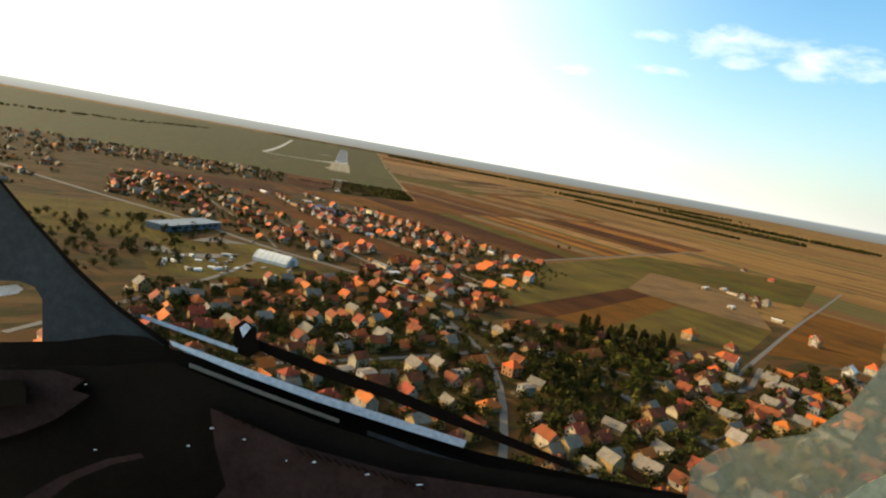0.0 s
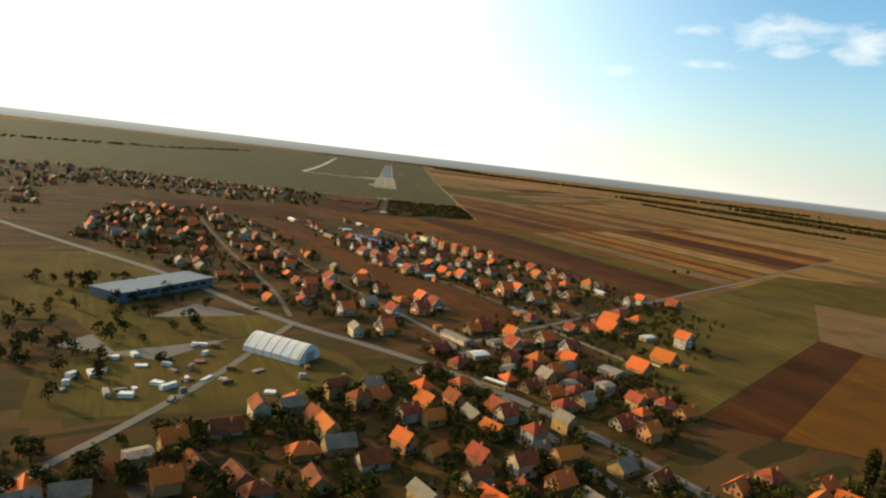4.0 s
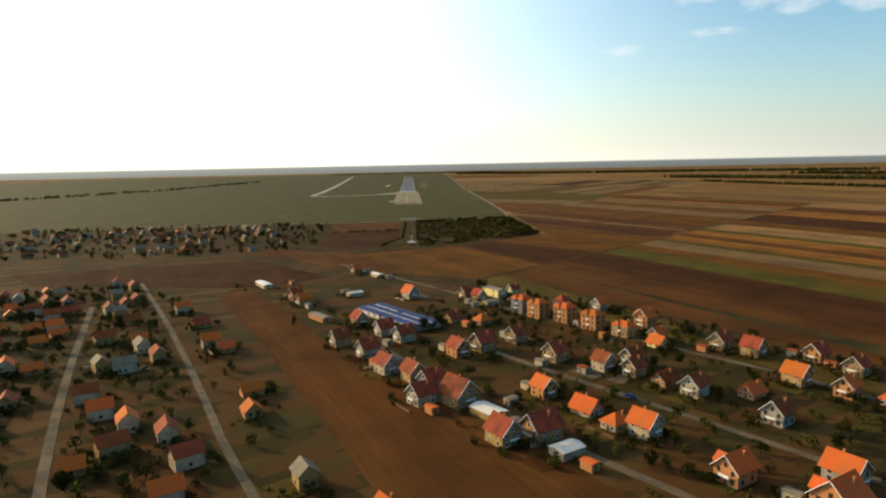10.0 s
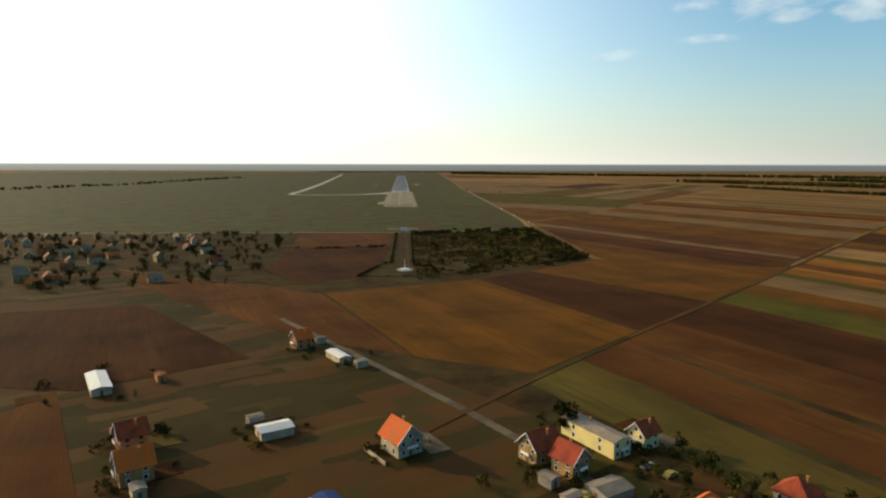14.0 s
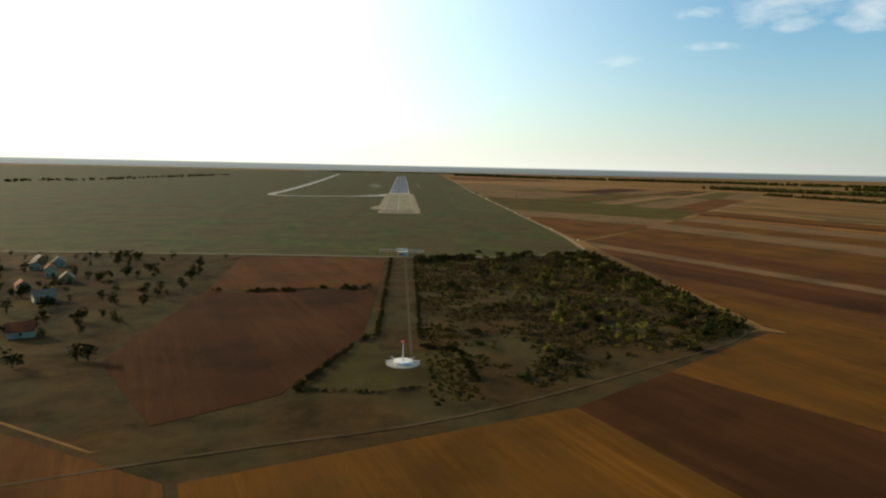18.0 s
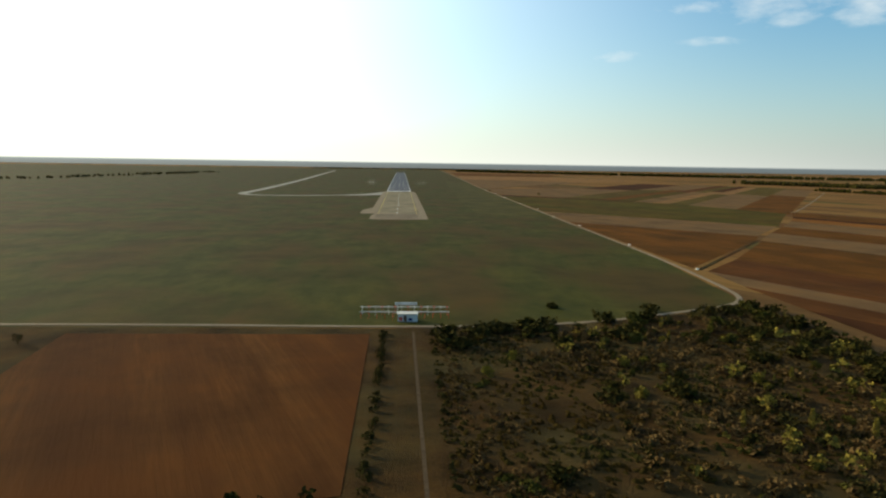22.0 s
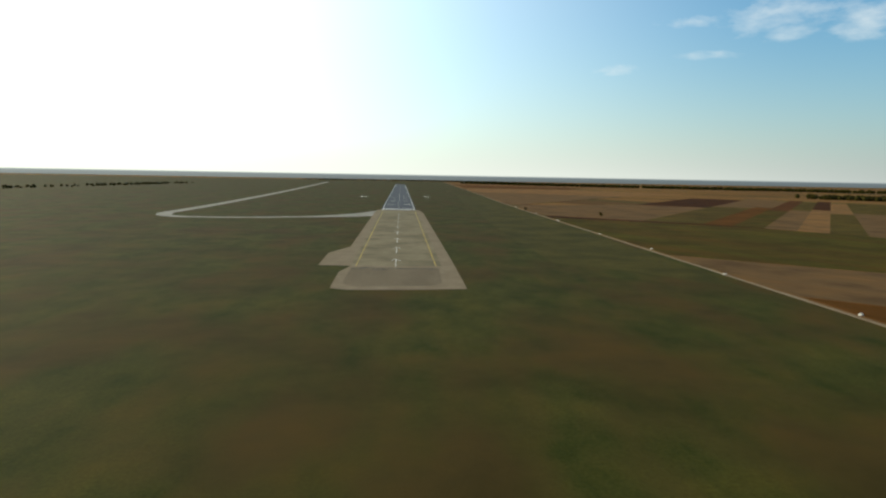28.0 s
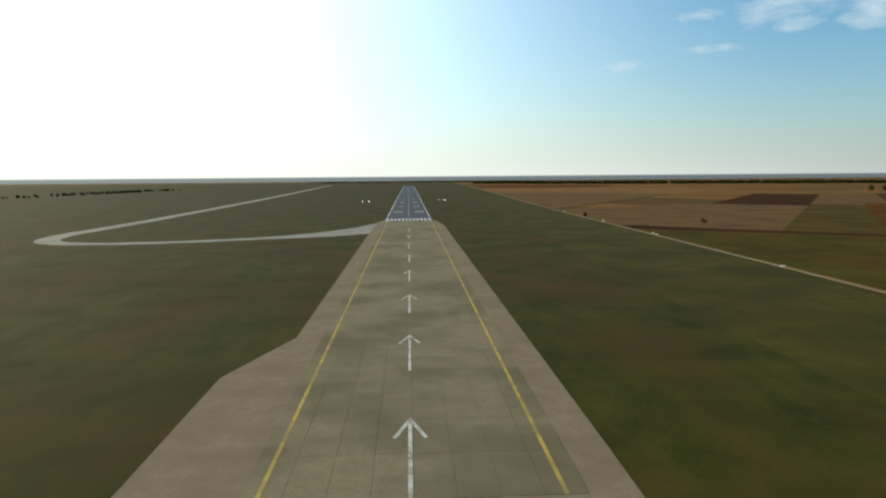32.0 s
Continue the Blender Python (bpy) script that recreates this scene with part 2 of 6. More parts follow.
def gardens(name):
    """Village ground: narrow garden strips across the streets, of dug soil, dry grass and dark greenery."""
    m = surface(name, (0.038, 0.023, 0.0075), (0.058, 0.033, 0.011), size=6, rough=0.92, fine=0.6, bump=0.5, c=(0.030, 0.020, 0.007), big=4, spec=0.028)
    nt = m.node_tree
    bs = nt.nodes["Principled BSDF"]
    level = node(nt, "ShaderNodeMapping", Vector=plan_position(nt), Rotation=(0, 0, radians(-33))).outputs[0]
    wavy = node(nt, "ShaderNodeTexNoise", Vector=level, Scale=0.05, Detail=2.0)
    bent = node(nt, "ShaderNodeVectorMath", i0=level, i1=mix_color(nt, 1.0, wavy.outputs["Color"], (4.0, 4.0, 0.0), "MULTIPLY"))
    cell = node(nt, "ShaderNodeTexVoronoi", Vector=node(nt, "ShaderNodeMapping", Vector=bent.outputs[0], Scale=(1 / 34, 1 / 9, 1.0)).outputs[0], Scale=1.0, Randomness=0.85)
    cell.distance = "CHEBYCHEV"
    pick = node(nt, "ShaderNodeSeparateColor", Color=cell.outputs["Color"]).outputs[0]
    bed = ramp(nt, pick, [(0.0, (0.070, 0.031, 0.010)), (0.2, (0.034, 0.026, 0.007)), (0.42, (0.088, 0.047, 0.015)), (0.55, (0.026, 0.021, 0.006)), (0.72, (0.078, 0.034, 0.011)), (0.86, (0.050, 0.037, 0.010))], "CONSTANT")
    old = bs.inputs["Base Color"].links[0].from_socket
    nt.links.new(mix_color(nt, 0.6, old, bed), bs.inputs["Base Color"])
    return m


M = {
    "farmland": patchwork("farmland"),
    "grass": patchy(surface("airfield_grass", (0.029, 0.033, 0.006), (0.058, 0.053, 0.011), size=12, rough=0.9, fine=0.9, bump=0.12, c=(0.050, 0.034, 0.009), big=4, along=math.pi / 2, stretch=(0.55, 1.0, 1.0), spec=0.036, even=True), 0.03, (0.76, 0.80, 0.80), (1.20, 1.10, 1.0)),
    "grass_pale": surface("dry_airfield_grass", (0.044, 0.039, 0.008), (0.080, 0.062, 0.014), size=9, rough=0.9, fine=0.9, bump=0.12, c=(0.036, 0.034, 0.008), big=4, spec=0.036, even=True),
    "scrub_green": surface("rough_lawn", (0.036, 0.028, 0.008), (0.060, 0.044, 0.013), size=5, rough=0.95, fine=0.6, bump=0.4, c=(0.030, 0.020, 0.007), big=4, spec=0.02),
    "town": gardens("yard_ground"),
    "scrub": patchy(surface("dry_scrub", (0.033, 0.019, 0.007), (0.058, 0.033, 0.011), size=7, rough=0.95, fine=0.7, bump=0.7, c=(0.044, 0.034, 0.013), big=6, spec=0.022), 0.05, (0.6, 0.62, 0.66), (1.35, 1.25, 1.1)),
    "plough": field_mat("ploughed_soil", (0.050, 0.026, 0.013), (0.072, 0.038, 0.019), (0.040, 0.021, 0.012), 0.84),
    "plough_red": field_mat("reddish_soil", (0.082, 0.043, 0.019), (0.106, 0.059, 0.026), (0.066, 0.034, 0.016), 0.84),
    "stubble": field_mat("stubble", (0.19, 0.105, 0.030), (0.25, 0.145, 0.044), (0.15, 0.080, 0.026)),
    "ochre": field_mat("ochre_stubble", (0.098, 0.053, 0.014), (0.130, 0.072, 0.020), (0.080, 0.047, 0.016)),
    "tan": field_mat("tan_stubble", (0.20, 0.145, 0.080), (0.25, 0.185, 0.105), (0.17, 0.120, 0.066)),
    "green": field_mat("green_crop", (0.064, 0.076, 0.020), (0.088, 0.092, 0.026), (0.078, 0.064, 0.022), 0.78),
    "meadow": field_mat("dry_meadow", (0.074, 0.076, 0.026), (0.104, 0.098, 0.036), (0.070, 0.062, 0.024)),
    "meadow_tan": field_mat("harrowed_field", (0.125, 0.100, 0.066), (0.160, 0.128, 0.084), (0.130, 0.100, 0.064)),
    "street": surface("dusty_street", (0.088, 0.064, 0.038), (0.125, 0.092, 0.056), size=2.5, rough=0.95, fine=0.3, bump=0.2, c=(0.055, 0.042, 0.028), big=5),
    "track": surface("weedy_track", (0.062, 0.039, 0.019), (0.090, 0.058, 0.029), size=2.5, rough=0.95, fine=0.3, bump=0.2, c=(0.045, 0.030, 0.013), big=5, spec=0.02),
    "asphalt": surface("asphalt", (0.095, 0.080, 0.064), (0.125, 0.106, 0.084), size=3, rough=0.85, fine=0.15, bump=0.15, c=(0.10, 0.088, 0.07), big=9),
    "runway_dark": surface("worn_dark_asphalt", (0.040, 0.043, 0.050), (0.056, 0.060, 0.068), size=4, rough=0.75, fine=0.2, bump=0.1, c=(0.038, 0.04, 0.048), big=14),
    "concrete": surface("pale_concrete", (0.186, 0.143, 0.090), (0.226, 0.176, 0.112), size=5, rough=0.9, fine=0.25, bump=0.12, c=(0.134, 0.106, 0.066), spec=0.04, big=6, vary=0.035),
    "stained": surface("stained_concrete", (0.192, 0.147, 0.093), (0.236, 0.184, 0.118), size=5, rough=0.9, fine=0.3, bump=0.15, c=(0.172, 0.132, 0.083), big=3, spec=0.04),
    "dirt": surface("dirt_track", (0.16, 0.125, 0.082), (0.215, 0.17, 0.115), size=2.5, rough=0.95, fine=0.3, bump=0.3, c=(0.16, 0.12, 0.075), big=8),
    "gravel": surface("pale_gravel", (0.25, 0.235, 0.20), (0.31, 0.29, 0.245), size=2.0, rough=0.92, fine=0.25, bump=0.3, c=(0.20, 0.18, 0.145), big=8),
    "white": surface("white_marking", (0.62, 0.60, 0.55), (0.74, 0.72, 0.67), size=0.6, rough=0.7, bump=0.05, c=(0.45, 0.43, 0.38), big=5),
    "worn_white": surface("worn_white_marking", (0.46, 0.44, 0.38), (0.58, 0.55, 0.48), size=1.2, rough=0.8, fine=0.2, bump=0.05, c=(0.24, 0.215, 0.165), big=3),
    "yellow": surface("yellow_marking", (0.40, 0.28, 0.06), (0.49, 0.35, 0.08), size=1.2, rough=0.8, fine=0.2, bump=0.05, c=(0.24, 0.18, 0.07), big=4),
    "red_paint": surface("red_paint", (0.50, 0.06, 0.03), (0.58, 0.09, 0.05), size=0.5, rough=0.5, bump=0.05),
    "metal": surface("grey_metal", (0.42, 0.43, 0.44), (0.52, 0.53, 0.54), size=0.4, rough=0.4, bump=0.05, metal=0.6),
    "roof_orange": surface("orange_roof_tiles", (0.43, 0.066, 0.015), (0.52, 0.094, 0.022), size=1.2, rough=0.8, fine=0.22, bump=0.5, c=(0.34, 0.085, 0.03), big=4, vary=0.16, local=True),
    "roof_red": surface("dark_red_roof_tiles", (0.20, 0.036, 0.018), (0.29, 0.056, 0.024), size=1.2, rough=0.85, fine=0.22, bump=0.5, c=(0.12, 0.030, 0.020), big=4, vary=0.2, local=True),
    "roof_grey": surface("weathered_sheet_roof", (0.16, 0.125, 0.090), (0.24, 0.19, 0.14), size=1.5, rough=0.88, fine=0.2, bump=0.3, c=(0.14, 0.115, 0.09), big=3, vary=0.2, local=True),
    "roof_white": surface("white_sheet_roof", (0.52, 0.47, 0.39), (0.62, 0.56, 0.47), size=1.5, rough=0.5, fine=0.2, bump=0.15, c=(0.52, 0.51, 0.48), big=3, vary=0.08, local=True),
    "roof_blue": surface("blue_sheet_roof", (0.015, 0.034, 0.115), (0.022, 0.046, 0.145), size=2, rough=0.85, fine=0.3, bump=0.15, c=(0.016, 0.036, 0.105), big=3, local=True),
    "brick": surface("raw_hollow_brick", (0.34, 0.125, 0.048), (0.44, 0.18, 0.072), size=0.9, rough=0.9, fine=0.2, bump=0.4, c=(0.38, 0.16, 0.08), big=4, vary=0.1, local=True),
    "cream": surface("cream_render", (0.30, 0.165, 0.066), (0.37, 0.215, 0.092), size=1.5, rough=0.88, fine=0.15, bump=0.1, c=(0.20, 0.11, 0.046), big=3, vary=0.12, local=True),
    "wall_white": surface("white_render", (0.38, 0.28, 0.18), (0.47, 0.355, 0.235), size=1.5, rough=0.88, fine=0.15, bump=0.1, c=(0.24, 0.185, 0.13), big=3, vary=0.1, local=True),
    "wall_yellow": surface("yellow_render", (0.62, 0.47, 0.20), (0.68, 0.53, 0.25), size=1.5, rough=0.88, fine=0.15, bump=0.1, c=(0.52, 0.40, 0.2), big=3, vary=0.08, local=True),
    "wall_grey": surface("grey_block_wall", (0.22, 0.175, 0.125), (0.30, 0.24, 0.175), size=1.0, rough=0.9, fine=0.2, bump=0.3, c=(0.30, 0.28, 0.25), big=3, vary=0.15, local=True),
    "wall_slate": surface("blue_grey_render", (0.115, 0.115, 0.11), (0.155, 0.155, 0.148), size=1.5, rough=0.88, fine=0.15, bump=0.1, c=(0.10, 0.10, 0.097), big=3, local=True),
    "trim": surface("white_trim", (0.68, 0.66, 0.62), (0.76, 0.74, 0.70), size=0.5, rough=0.5, bump=0.03, local=True),
    "wood": surface("brown_wood", (0.10, 0.055, 0.028), (0.15, 0.085, 0.042), size=0.5, rough=0.7, bump=0.2, local=True),
    "bark": surface("bark", (0.075, 0.055, 0.038), (0.115, 0.085, 0.06), size=0.4, rough=0.95, bump=0.6, local=True),
    "leaf": surface("green_leaves", (0.040, 0.040, 0.009), (0.074, 0.066, 0.014), size=1.3, rough=0.7, fine=0.3, bump=0.0, spec=0.0, vary=0.3, local=True),
    "leaf_dark": surface("dark_green_leaves", (0.022, 0.021, 0.006), (0.044, 0.037, 0.010), size=1.3, rough=0.7, fine=0.3, bump=0.0, spec=0.0, vary=0.3, local=True),
    "leaf_brown": surface("withered_leaves", (0.080, 0.046, 0.018), (0.125, 0.078, 0.030), size=1.3, rough=0.8, fine=0.3, bump=0.0, spec=0.0, vary=0.3, local=True),
    "leaf_gold": surface("yellowing_leaves", (0.105, 0.088, 0.016), (0.165, 0.130, 0.024), size=1.3, rough=0.7, fine=0.3, bump=0.0, spec=0.0, vary=0.25, local=True),
    "dark": surface("dark_panel", (0.018, 0.017, 0.018), (0.028, 0.026, 0.027), size=0.05, rough=0.75, bump=0.15, local=True),
}


def glass_mat():
    m = surface("window_glass", (0.02, 0.024, 0.03), (0.03, 0.035, 0.04), size=1, rough=0.08, bump=0.0, spec=0.7)
    return m


M["glass"] = glass_mat()


# ---- shape helpers ----
class Shape:
    """Collects boxes, prisms and quads into one mesh."""

    def __init__(self):
        self.v, self.f, self.s = [], [], []

    def add(self, verts, faces, slot=0):
        n = len(self.v)
        self.v += [tuple(p) for p in verts]
        self.f += [tuple(i + n for i in f) for f in faces]
        self.s += [slot] * len(faces)
        return self

    def box(self, x0, x1, y0, y1, z0, z1, slot=0, m=None):
        vs = [Vector(p) for p in ((x0, y0, z0), (x1, y0, z0), (x1, y1, z0), (x0, y1, z0), (x0, y0, z1), (x1, y0, z1), (x1, y1, z1), (x0, y1, z1))]
        if m is not None:
            vs = [m @ p for p in vs]
        return self.add(vs, [(0, 3, 2, 1), (4, 5, 6, 7), (0, 1, 5, 4), (1, 2, 6, 5), (2, 3, 7, 6), (3, 0, 4, 7)], slot)

    def prism(self, outline, a, b, axis="y", slot=0):
        """An outline of (u, z) pairs drawn out from a to b along an axis."""
        n = len(outline)
        at = (lambda u, w, q: (u, q, w)) if axis == "y" else ((lambda u, w, q: (q, u, w)) if axis == "x" else (lambda u, w, q: (u, w, q)))
        vs = [at(u, w, a) for u, w in outline] + [at(u, w, b) for u, w in outline]
        fs = [tuple(range(n)), tuple(range(2 * n - 1, n - 1, -1))] + [(i, i + n, (i + 1) % n + n, (i + 1) % n) for i in range(n)]
        return self.add(vs, fs, slot)

    def tube(self, p, q, r0, r1, n=7, slot=0):
        p, q = Vector(p), Vector(q)
        t = (q - p).to_track_quat("Z", "Y").to_matrix()
        ring = lambda c, r: [c + t @ Vector((r * math.cos(k * math.tau / n), r * math.sin(k * math.tau / n), 0)) for k in range(n)]
        return self.add(ring(p, r0) + ring(q, r1), [tuple(range(n - 1, -1, -1)), tuple(range(n, 2 * n))] +
                        [(k, (k + 1) % n, (k + 1) % n + n, k + n) for k in range(n)], slot)

    def mesh(self, name, *mats):
        me = bpy.data.meshes.new(name)
        me.from_pydata(self.v, [], self.f)
        for m in mats:
            me.materials.append(M[m] if isinstance(m, str) else m)
        if any(self.s):
            me.polygons.foreach_set("material_index", self.s)
        bm = bmesh.new()
        bm.from_mesh(me)
        bmesh.ops.recalc_face_normals(bm, faces=bm.faces)
        bm.to_mesh(me)
        bm.free()
        return me


def part(name, me, parent, label="", at=None):
    """One mesh object under a thing or a part."""
    ob = new(name, me)
    ob.parent = parent
    if at is not None:
        ob.matrix_basis = at
    if label:
        ob["label"] = label
    return ob


def thing(name, at, label, category, group=""):
    ob = new(name)
    ob.matrix_basis = at
    ob.empty_display_size = 0.5
    return tagged(ob, label, category, group)


def sheet(name, corners, mat, z, label, category, kind="structure", thick=0.0):
    """A flat piece of ground from its corners, with a short skirt down to the ground."""
    s = Shape()
    n = len(corners)
    s.add([(x, y, z) for x, y in corners] + [(x, y, -0.3) for x, y in corners], [tuple(range(n))] + [(i, (i + 1) % n, (i + 1) % n + n, i + n) for i in range(n)])
    return tagged(new(name, s.mesh(name, mat)), label, category, "", kind)


def ribbon(name, pts, width, mat, z, label, category, kind="structure"):
    """A road along a line of points, with rounded bends."""
    line = [Vector((*p, 0)) for p in pts]
    for _ in range(2 if len(line) > 2 else 0):
        out = [line[0]]
        for a, b in zip(line, line[1:]):
            out += [a.lerp(b, 0.25), a.lerp(b, 0.75)]
        line = out + [line[-1]]
    left, right = [], []
    for i, p in enumerate(line):
        d = (line[min(i + 1, len(line) - 1)] - line[max(i - 1, 0)]).normalized()
        side = Vector((-d.y, d.x, 0)) * width / 2
        left.append(p + side), right.append(p - side)
    s = Shape()
    n = len(line)
    vs = [(p.x, p.y, z) for p in left] + [(p.x, p.y, z) for p in right] + [(p.x, p.y, -0.2) for p in left] + [(p.x, p.y, -0.2) for p in right]
    fs = []
    for i in range(n - 1):
        fs += [(i, i + 1, n + i + 1, n + i), (i, 2 * n + i, 2 * n + i + 1, i + 1), (n + i, n + i + 1, 3 * n + i + 1, 3 * n + i)]
    s.add(vs, fs)
    return tagged(new(name, s.mesh(name, mat)), label, category, "", kind)


# ---- ground ----
s = Shape()
s.add([(-5600, -5600, 0), (5600, -5600, 0), (5600, 5600, 0), (-5600, 5600, 0)], [(0, 1, 2, 3)])
tagged(new("ground", s.mesh("ground", "farmland")), "wide flat farmland of brown and ochre parcels reaching the horizon", "ground", "", "structure")

sheet("airfield_grass", [(-420, -1085), (-4, -1090), (60, -1083), (118, -1066), (150, -1044), (165, -900), (170, -620), (176, -300), (186, 200), (215, 900), (330, 4300), (-700, 4300), (-520, 1200)],
      "grass", 0.03, "mown olive-green airfield grass round the runway", "grass")
sheet("pale_grass", [(88, -560), (122, -590), (160, -640), (167, -500), (172, -300), (180, 100), (203, 700), (140, 720), (118, 300), (104, -60), (92, -300)], "grass_pale", 0.036, "paler olive grass along the perimeter road", "grass")
sheet("west_meadows", [(-3200, -1500), (-420, -1086), (-520, 1200), (-700, 4300), (-3200, 4300)], "grass", 0.02, "dull green meadows beyond the airfield's far edge", "grass")
sheet("west_town_ground", [(-3200, -3200), (-420, -2620), (-520, -2000), (-420, -1420), (-420, -1090), (-3200, -1490)], "town", 0.02, "dark gardens and yards of the far town", "ground")
sheet("scrubland", [(-230, -1086), (-4, -1091), (60, -1085), (118, -1067), (150, -1046), (156, -1180), (155, -1296), (113, -1328), (35, -1381), (-17, -1404), (-70, -1412), (-210, -1330)],
      "scrub", 0.03, "dry brown scrubland with scattered bushes", "scrub")
sheet("far_village_ground", [(-425, -1425), (-425, -1088), (-225, -1088), (-205, -1335), (-120, -1445), (-300, -1440)], "town", 0.024, "dark gardens round far village houses", "ground")
sheet("field_margin", [(-210, -1332), (-70, -1413), (155, -1298), (300, -1347), (180, -1470), (60, -1645), (-5, -1562), (-120, -1442)], "scrub", 0.031, "dark rough margins between fields", "ground")
sheet("field_margin", [(52, -1582), (700, -945), (900, -1200), (320, -1785), (215, -1850), (140, -1720), (60, -1640)], "scrub", 0.0322, "dark rough margins between field strips", "ground")
sheet("town_ground", [(-420, -1420), (-120, -1440), (-40, -1530), (-5, -1560), (60, -1640), (140, -1720), (215, -1850), (250, -1875), (300, -1960), (420, -1990), (470, -2110), (460, -2330), (420, -2620), (-420, -2620), (-520, -2000)],
      "town", 0.03, "dark green yards and gardens of the village", "ground")

# ---- fields ----
def meet(p, d, slope, c):
    """Where a line from p along d meets y = slope * x + c."""
    k = (slope * p[0] + c - p[1]) / (d[1] - slope * d[0])
    return (p[0] + k * d[0], p[1] + k * d[1])


CROPS = {"plough": "dark brown ploughed field", "plough_red": "reddish-brown harrowed field", "stubble": "golden stubble field", "ochre": "ochre-brown stubble field",
         "tan": "pale tan stubble field", "green": "dull green crop field", "meadow": "dry olive-brown meadow", "meadow_tan": "dull tan harrowed field"}
lift = [0.034]


def field(corners, crop, name="field"):
    lift[0] += 0.0015
    ob = sheet(name, corners, crop, lift[0], CROPS[crop] + " in long strips", "field")
    return ob


# strips between the ditch and the village's cross road
edge = 44
for width, crop in ((26, "meadow"), (26, "plough_red"), (34, "plough_red"), (46, "plough"), (30, "green"), (22, "ochre"), (30, "meadow_tan"), (12, "green"), (24, "stubble"), (18, "plough_red"), (30, "stubble"), (16, "green"), (50, "tan"), (40, "ochre"),
                    (82, "plough"), (64, "stubble"), (70, "plough_red"), (90, "tan")):
    a, b = (edge, 0.98 * edge - 1632), (edge + width, 0.98 * (edge + width) - 1632)
    d = (0.43, -0.90) if edge < 120 else (0.38, -0.925)
    field([a, b, meet(b, (0.38, -0.925), 0.975, -2089), meet(a, d, 0.975, -2089)], crop)
    edge += width
# strips that start on the perimeter road
starts = [(157, -1292, "ochre"), (160, -1195, "plough_red"), (162, -1140, "plough"), (164, -1062, "plough_red"), (165, -1012, "meadow_tan"), (168, -966, "plough_red"), (211, -918, "ochre"), (284, -820, "")]


def heading(y):
    """Parcels swing round towards the runway's side as they go out."""
    f = min(1.0, max(0.0, (y + 950) / 900))
    return (0.46 + 0.32 * f, -0.89 + 0.26 * f)


for (x0, y0, crop), (x1, y1, _) in zip(starts, starts[1:]):
    d0, d1 = (heading(y0), heading(y1)) if y1 < -930 else ((0.44, -0.90), (0.44, -0.90))
    a, b = (x0 + 4, y0), (x1 + 4, y1)
    field([a, b, meet(b, d1, 0.98, -1626), meet(a, d0, 0.98, -1626)], crop)
# strips beyond the field ditch, up to the outer track
for (x0, y0, crop), (x1, y1, _) in zip([(290, -814, "meadow_tan"), (336, -752, "ochre"), (384, -692, "meadow_tan"), (434, -625, "stubble"), (462, -584, "plough"), (480, -556, "ochre"), (522, -486, "")],
                                       [(336, -752, ""), (384, -692, ""), (434, -625, ""), (462, -584, ""), (480, -556, ""), (522, -486, "")]):
    field([(x0, y0), (x1, y1), meet((x1, y1), (0.47, -0.88), 0.98, -1626), meet((x0, y0), (0.44, -0.90), 0.98, -1626)], crop)
# between the perimeter road and the outer track
field([(168.5, -955), (288, -812), (306, -783), (173.5, -664)], "ochre")
field([(173.5, -661), (306, -781), (378, -692), (280, -600), (177, -516)], "meadow_tan")
field([(177, -513), (280, -598), (380, -690), (512, -492), (432, -330), (340, -235), (184, -140)], "green")
field([(184, -136), (340, -232), (434, -326), (510, -500), (520, -486), (438, -318), (347, -213), (187, -92)], "plough")
# parcels that run out from the dark band
BASE = [(188, -88), (290, -172), (347, -211), (366, -240), (386, -268), (405, -297), (420, -326), (438, -356), (470, -440), (499, -519)]
for k, (near_crop, far_crop) in enumerate((("meadow_tan", "plough"), ("meadow", "meadow_tan"), ("ochre", "meadow_tan"), ("green", "plough_red"), ("meadow_tan", "meadow"), ("tan", "plough"), ("meadow", "tan"), ("meadow_tan", "meadow"), ("ochre", "meadow_tan"))):
    a, b = BASE[k], BASE[k + 1]
    g0, g1 = 470 + 60 * (k % 3), 1050 + 110 * (k % 2)
    out = lambda p, r: (p[0] + 0.57 * r, p[1] + 0.82 * r)
    left = (197, 190) if k == 0 else a
    field([a, b, out(b, g0), out(a, g0)] + ([left] if k == 0 else []), near_crop)
    field([out(a, g0), out(b, g0), out(b, g1), out(a, g1)], far_crop)
field([(199, 205), (462, 600), (600, 810), (420, 1000), (222, 1050), (213, 800)], "meadow_tan")
field([(222, 1055), (420, 1005), (600, 815), (1000, 1250), (700, 1700), (262, 1700)], "tan")
field([(262, 1710), (700, 1710), (900, 2200), (295, 2600)], "ochre")
# blocks beside the scrubland and the village
field([(-45, -1428), (51, -1386), (109, -1523), (49, -1580), (6, -1558)], "ochre")
field([(51, -1386), (92, -1354), (173, -1464), (109, -1523)], "plough")
field([(92, -1354), (156, -1302), (290, -1350), (173, -1464)], "ochre")
field([(-200, -1345), (-70, -1416), (-48, -1428), (4, -1556), (-40, -1530), (-130, -1440)], "plough_red")
field([(-117, -1588), (-71, -1668), (-28, -1770), (28, -1850), (100, -1965), (86, -2006), (60, -1998), (10, -1930), (-45, -1800), (-75, -1730), (-125, -1625)], "plough_red")
field([(145, -2122), (316, -1954), (329, -1981), (171, -2137)], "plough")
field([(171, -2137), (329, -1981), (346, -2008), (206, -2150)], "ochre")
field([(206, -2150), (346, -2008), (402, -2072), (322, -2156), (240, -2163)], "meadow")
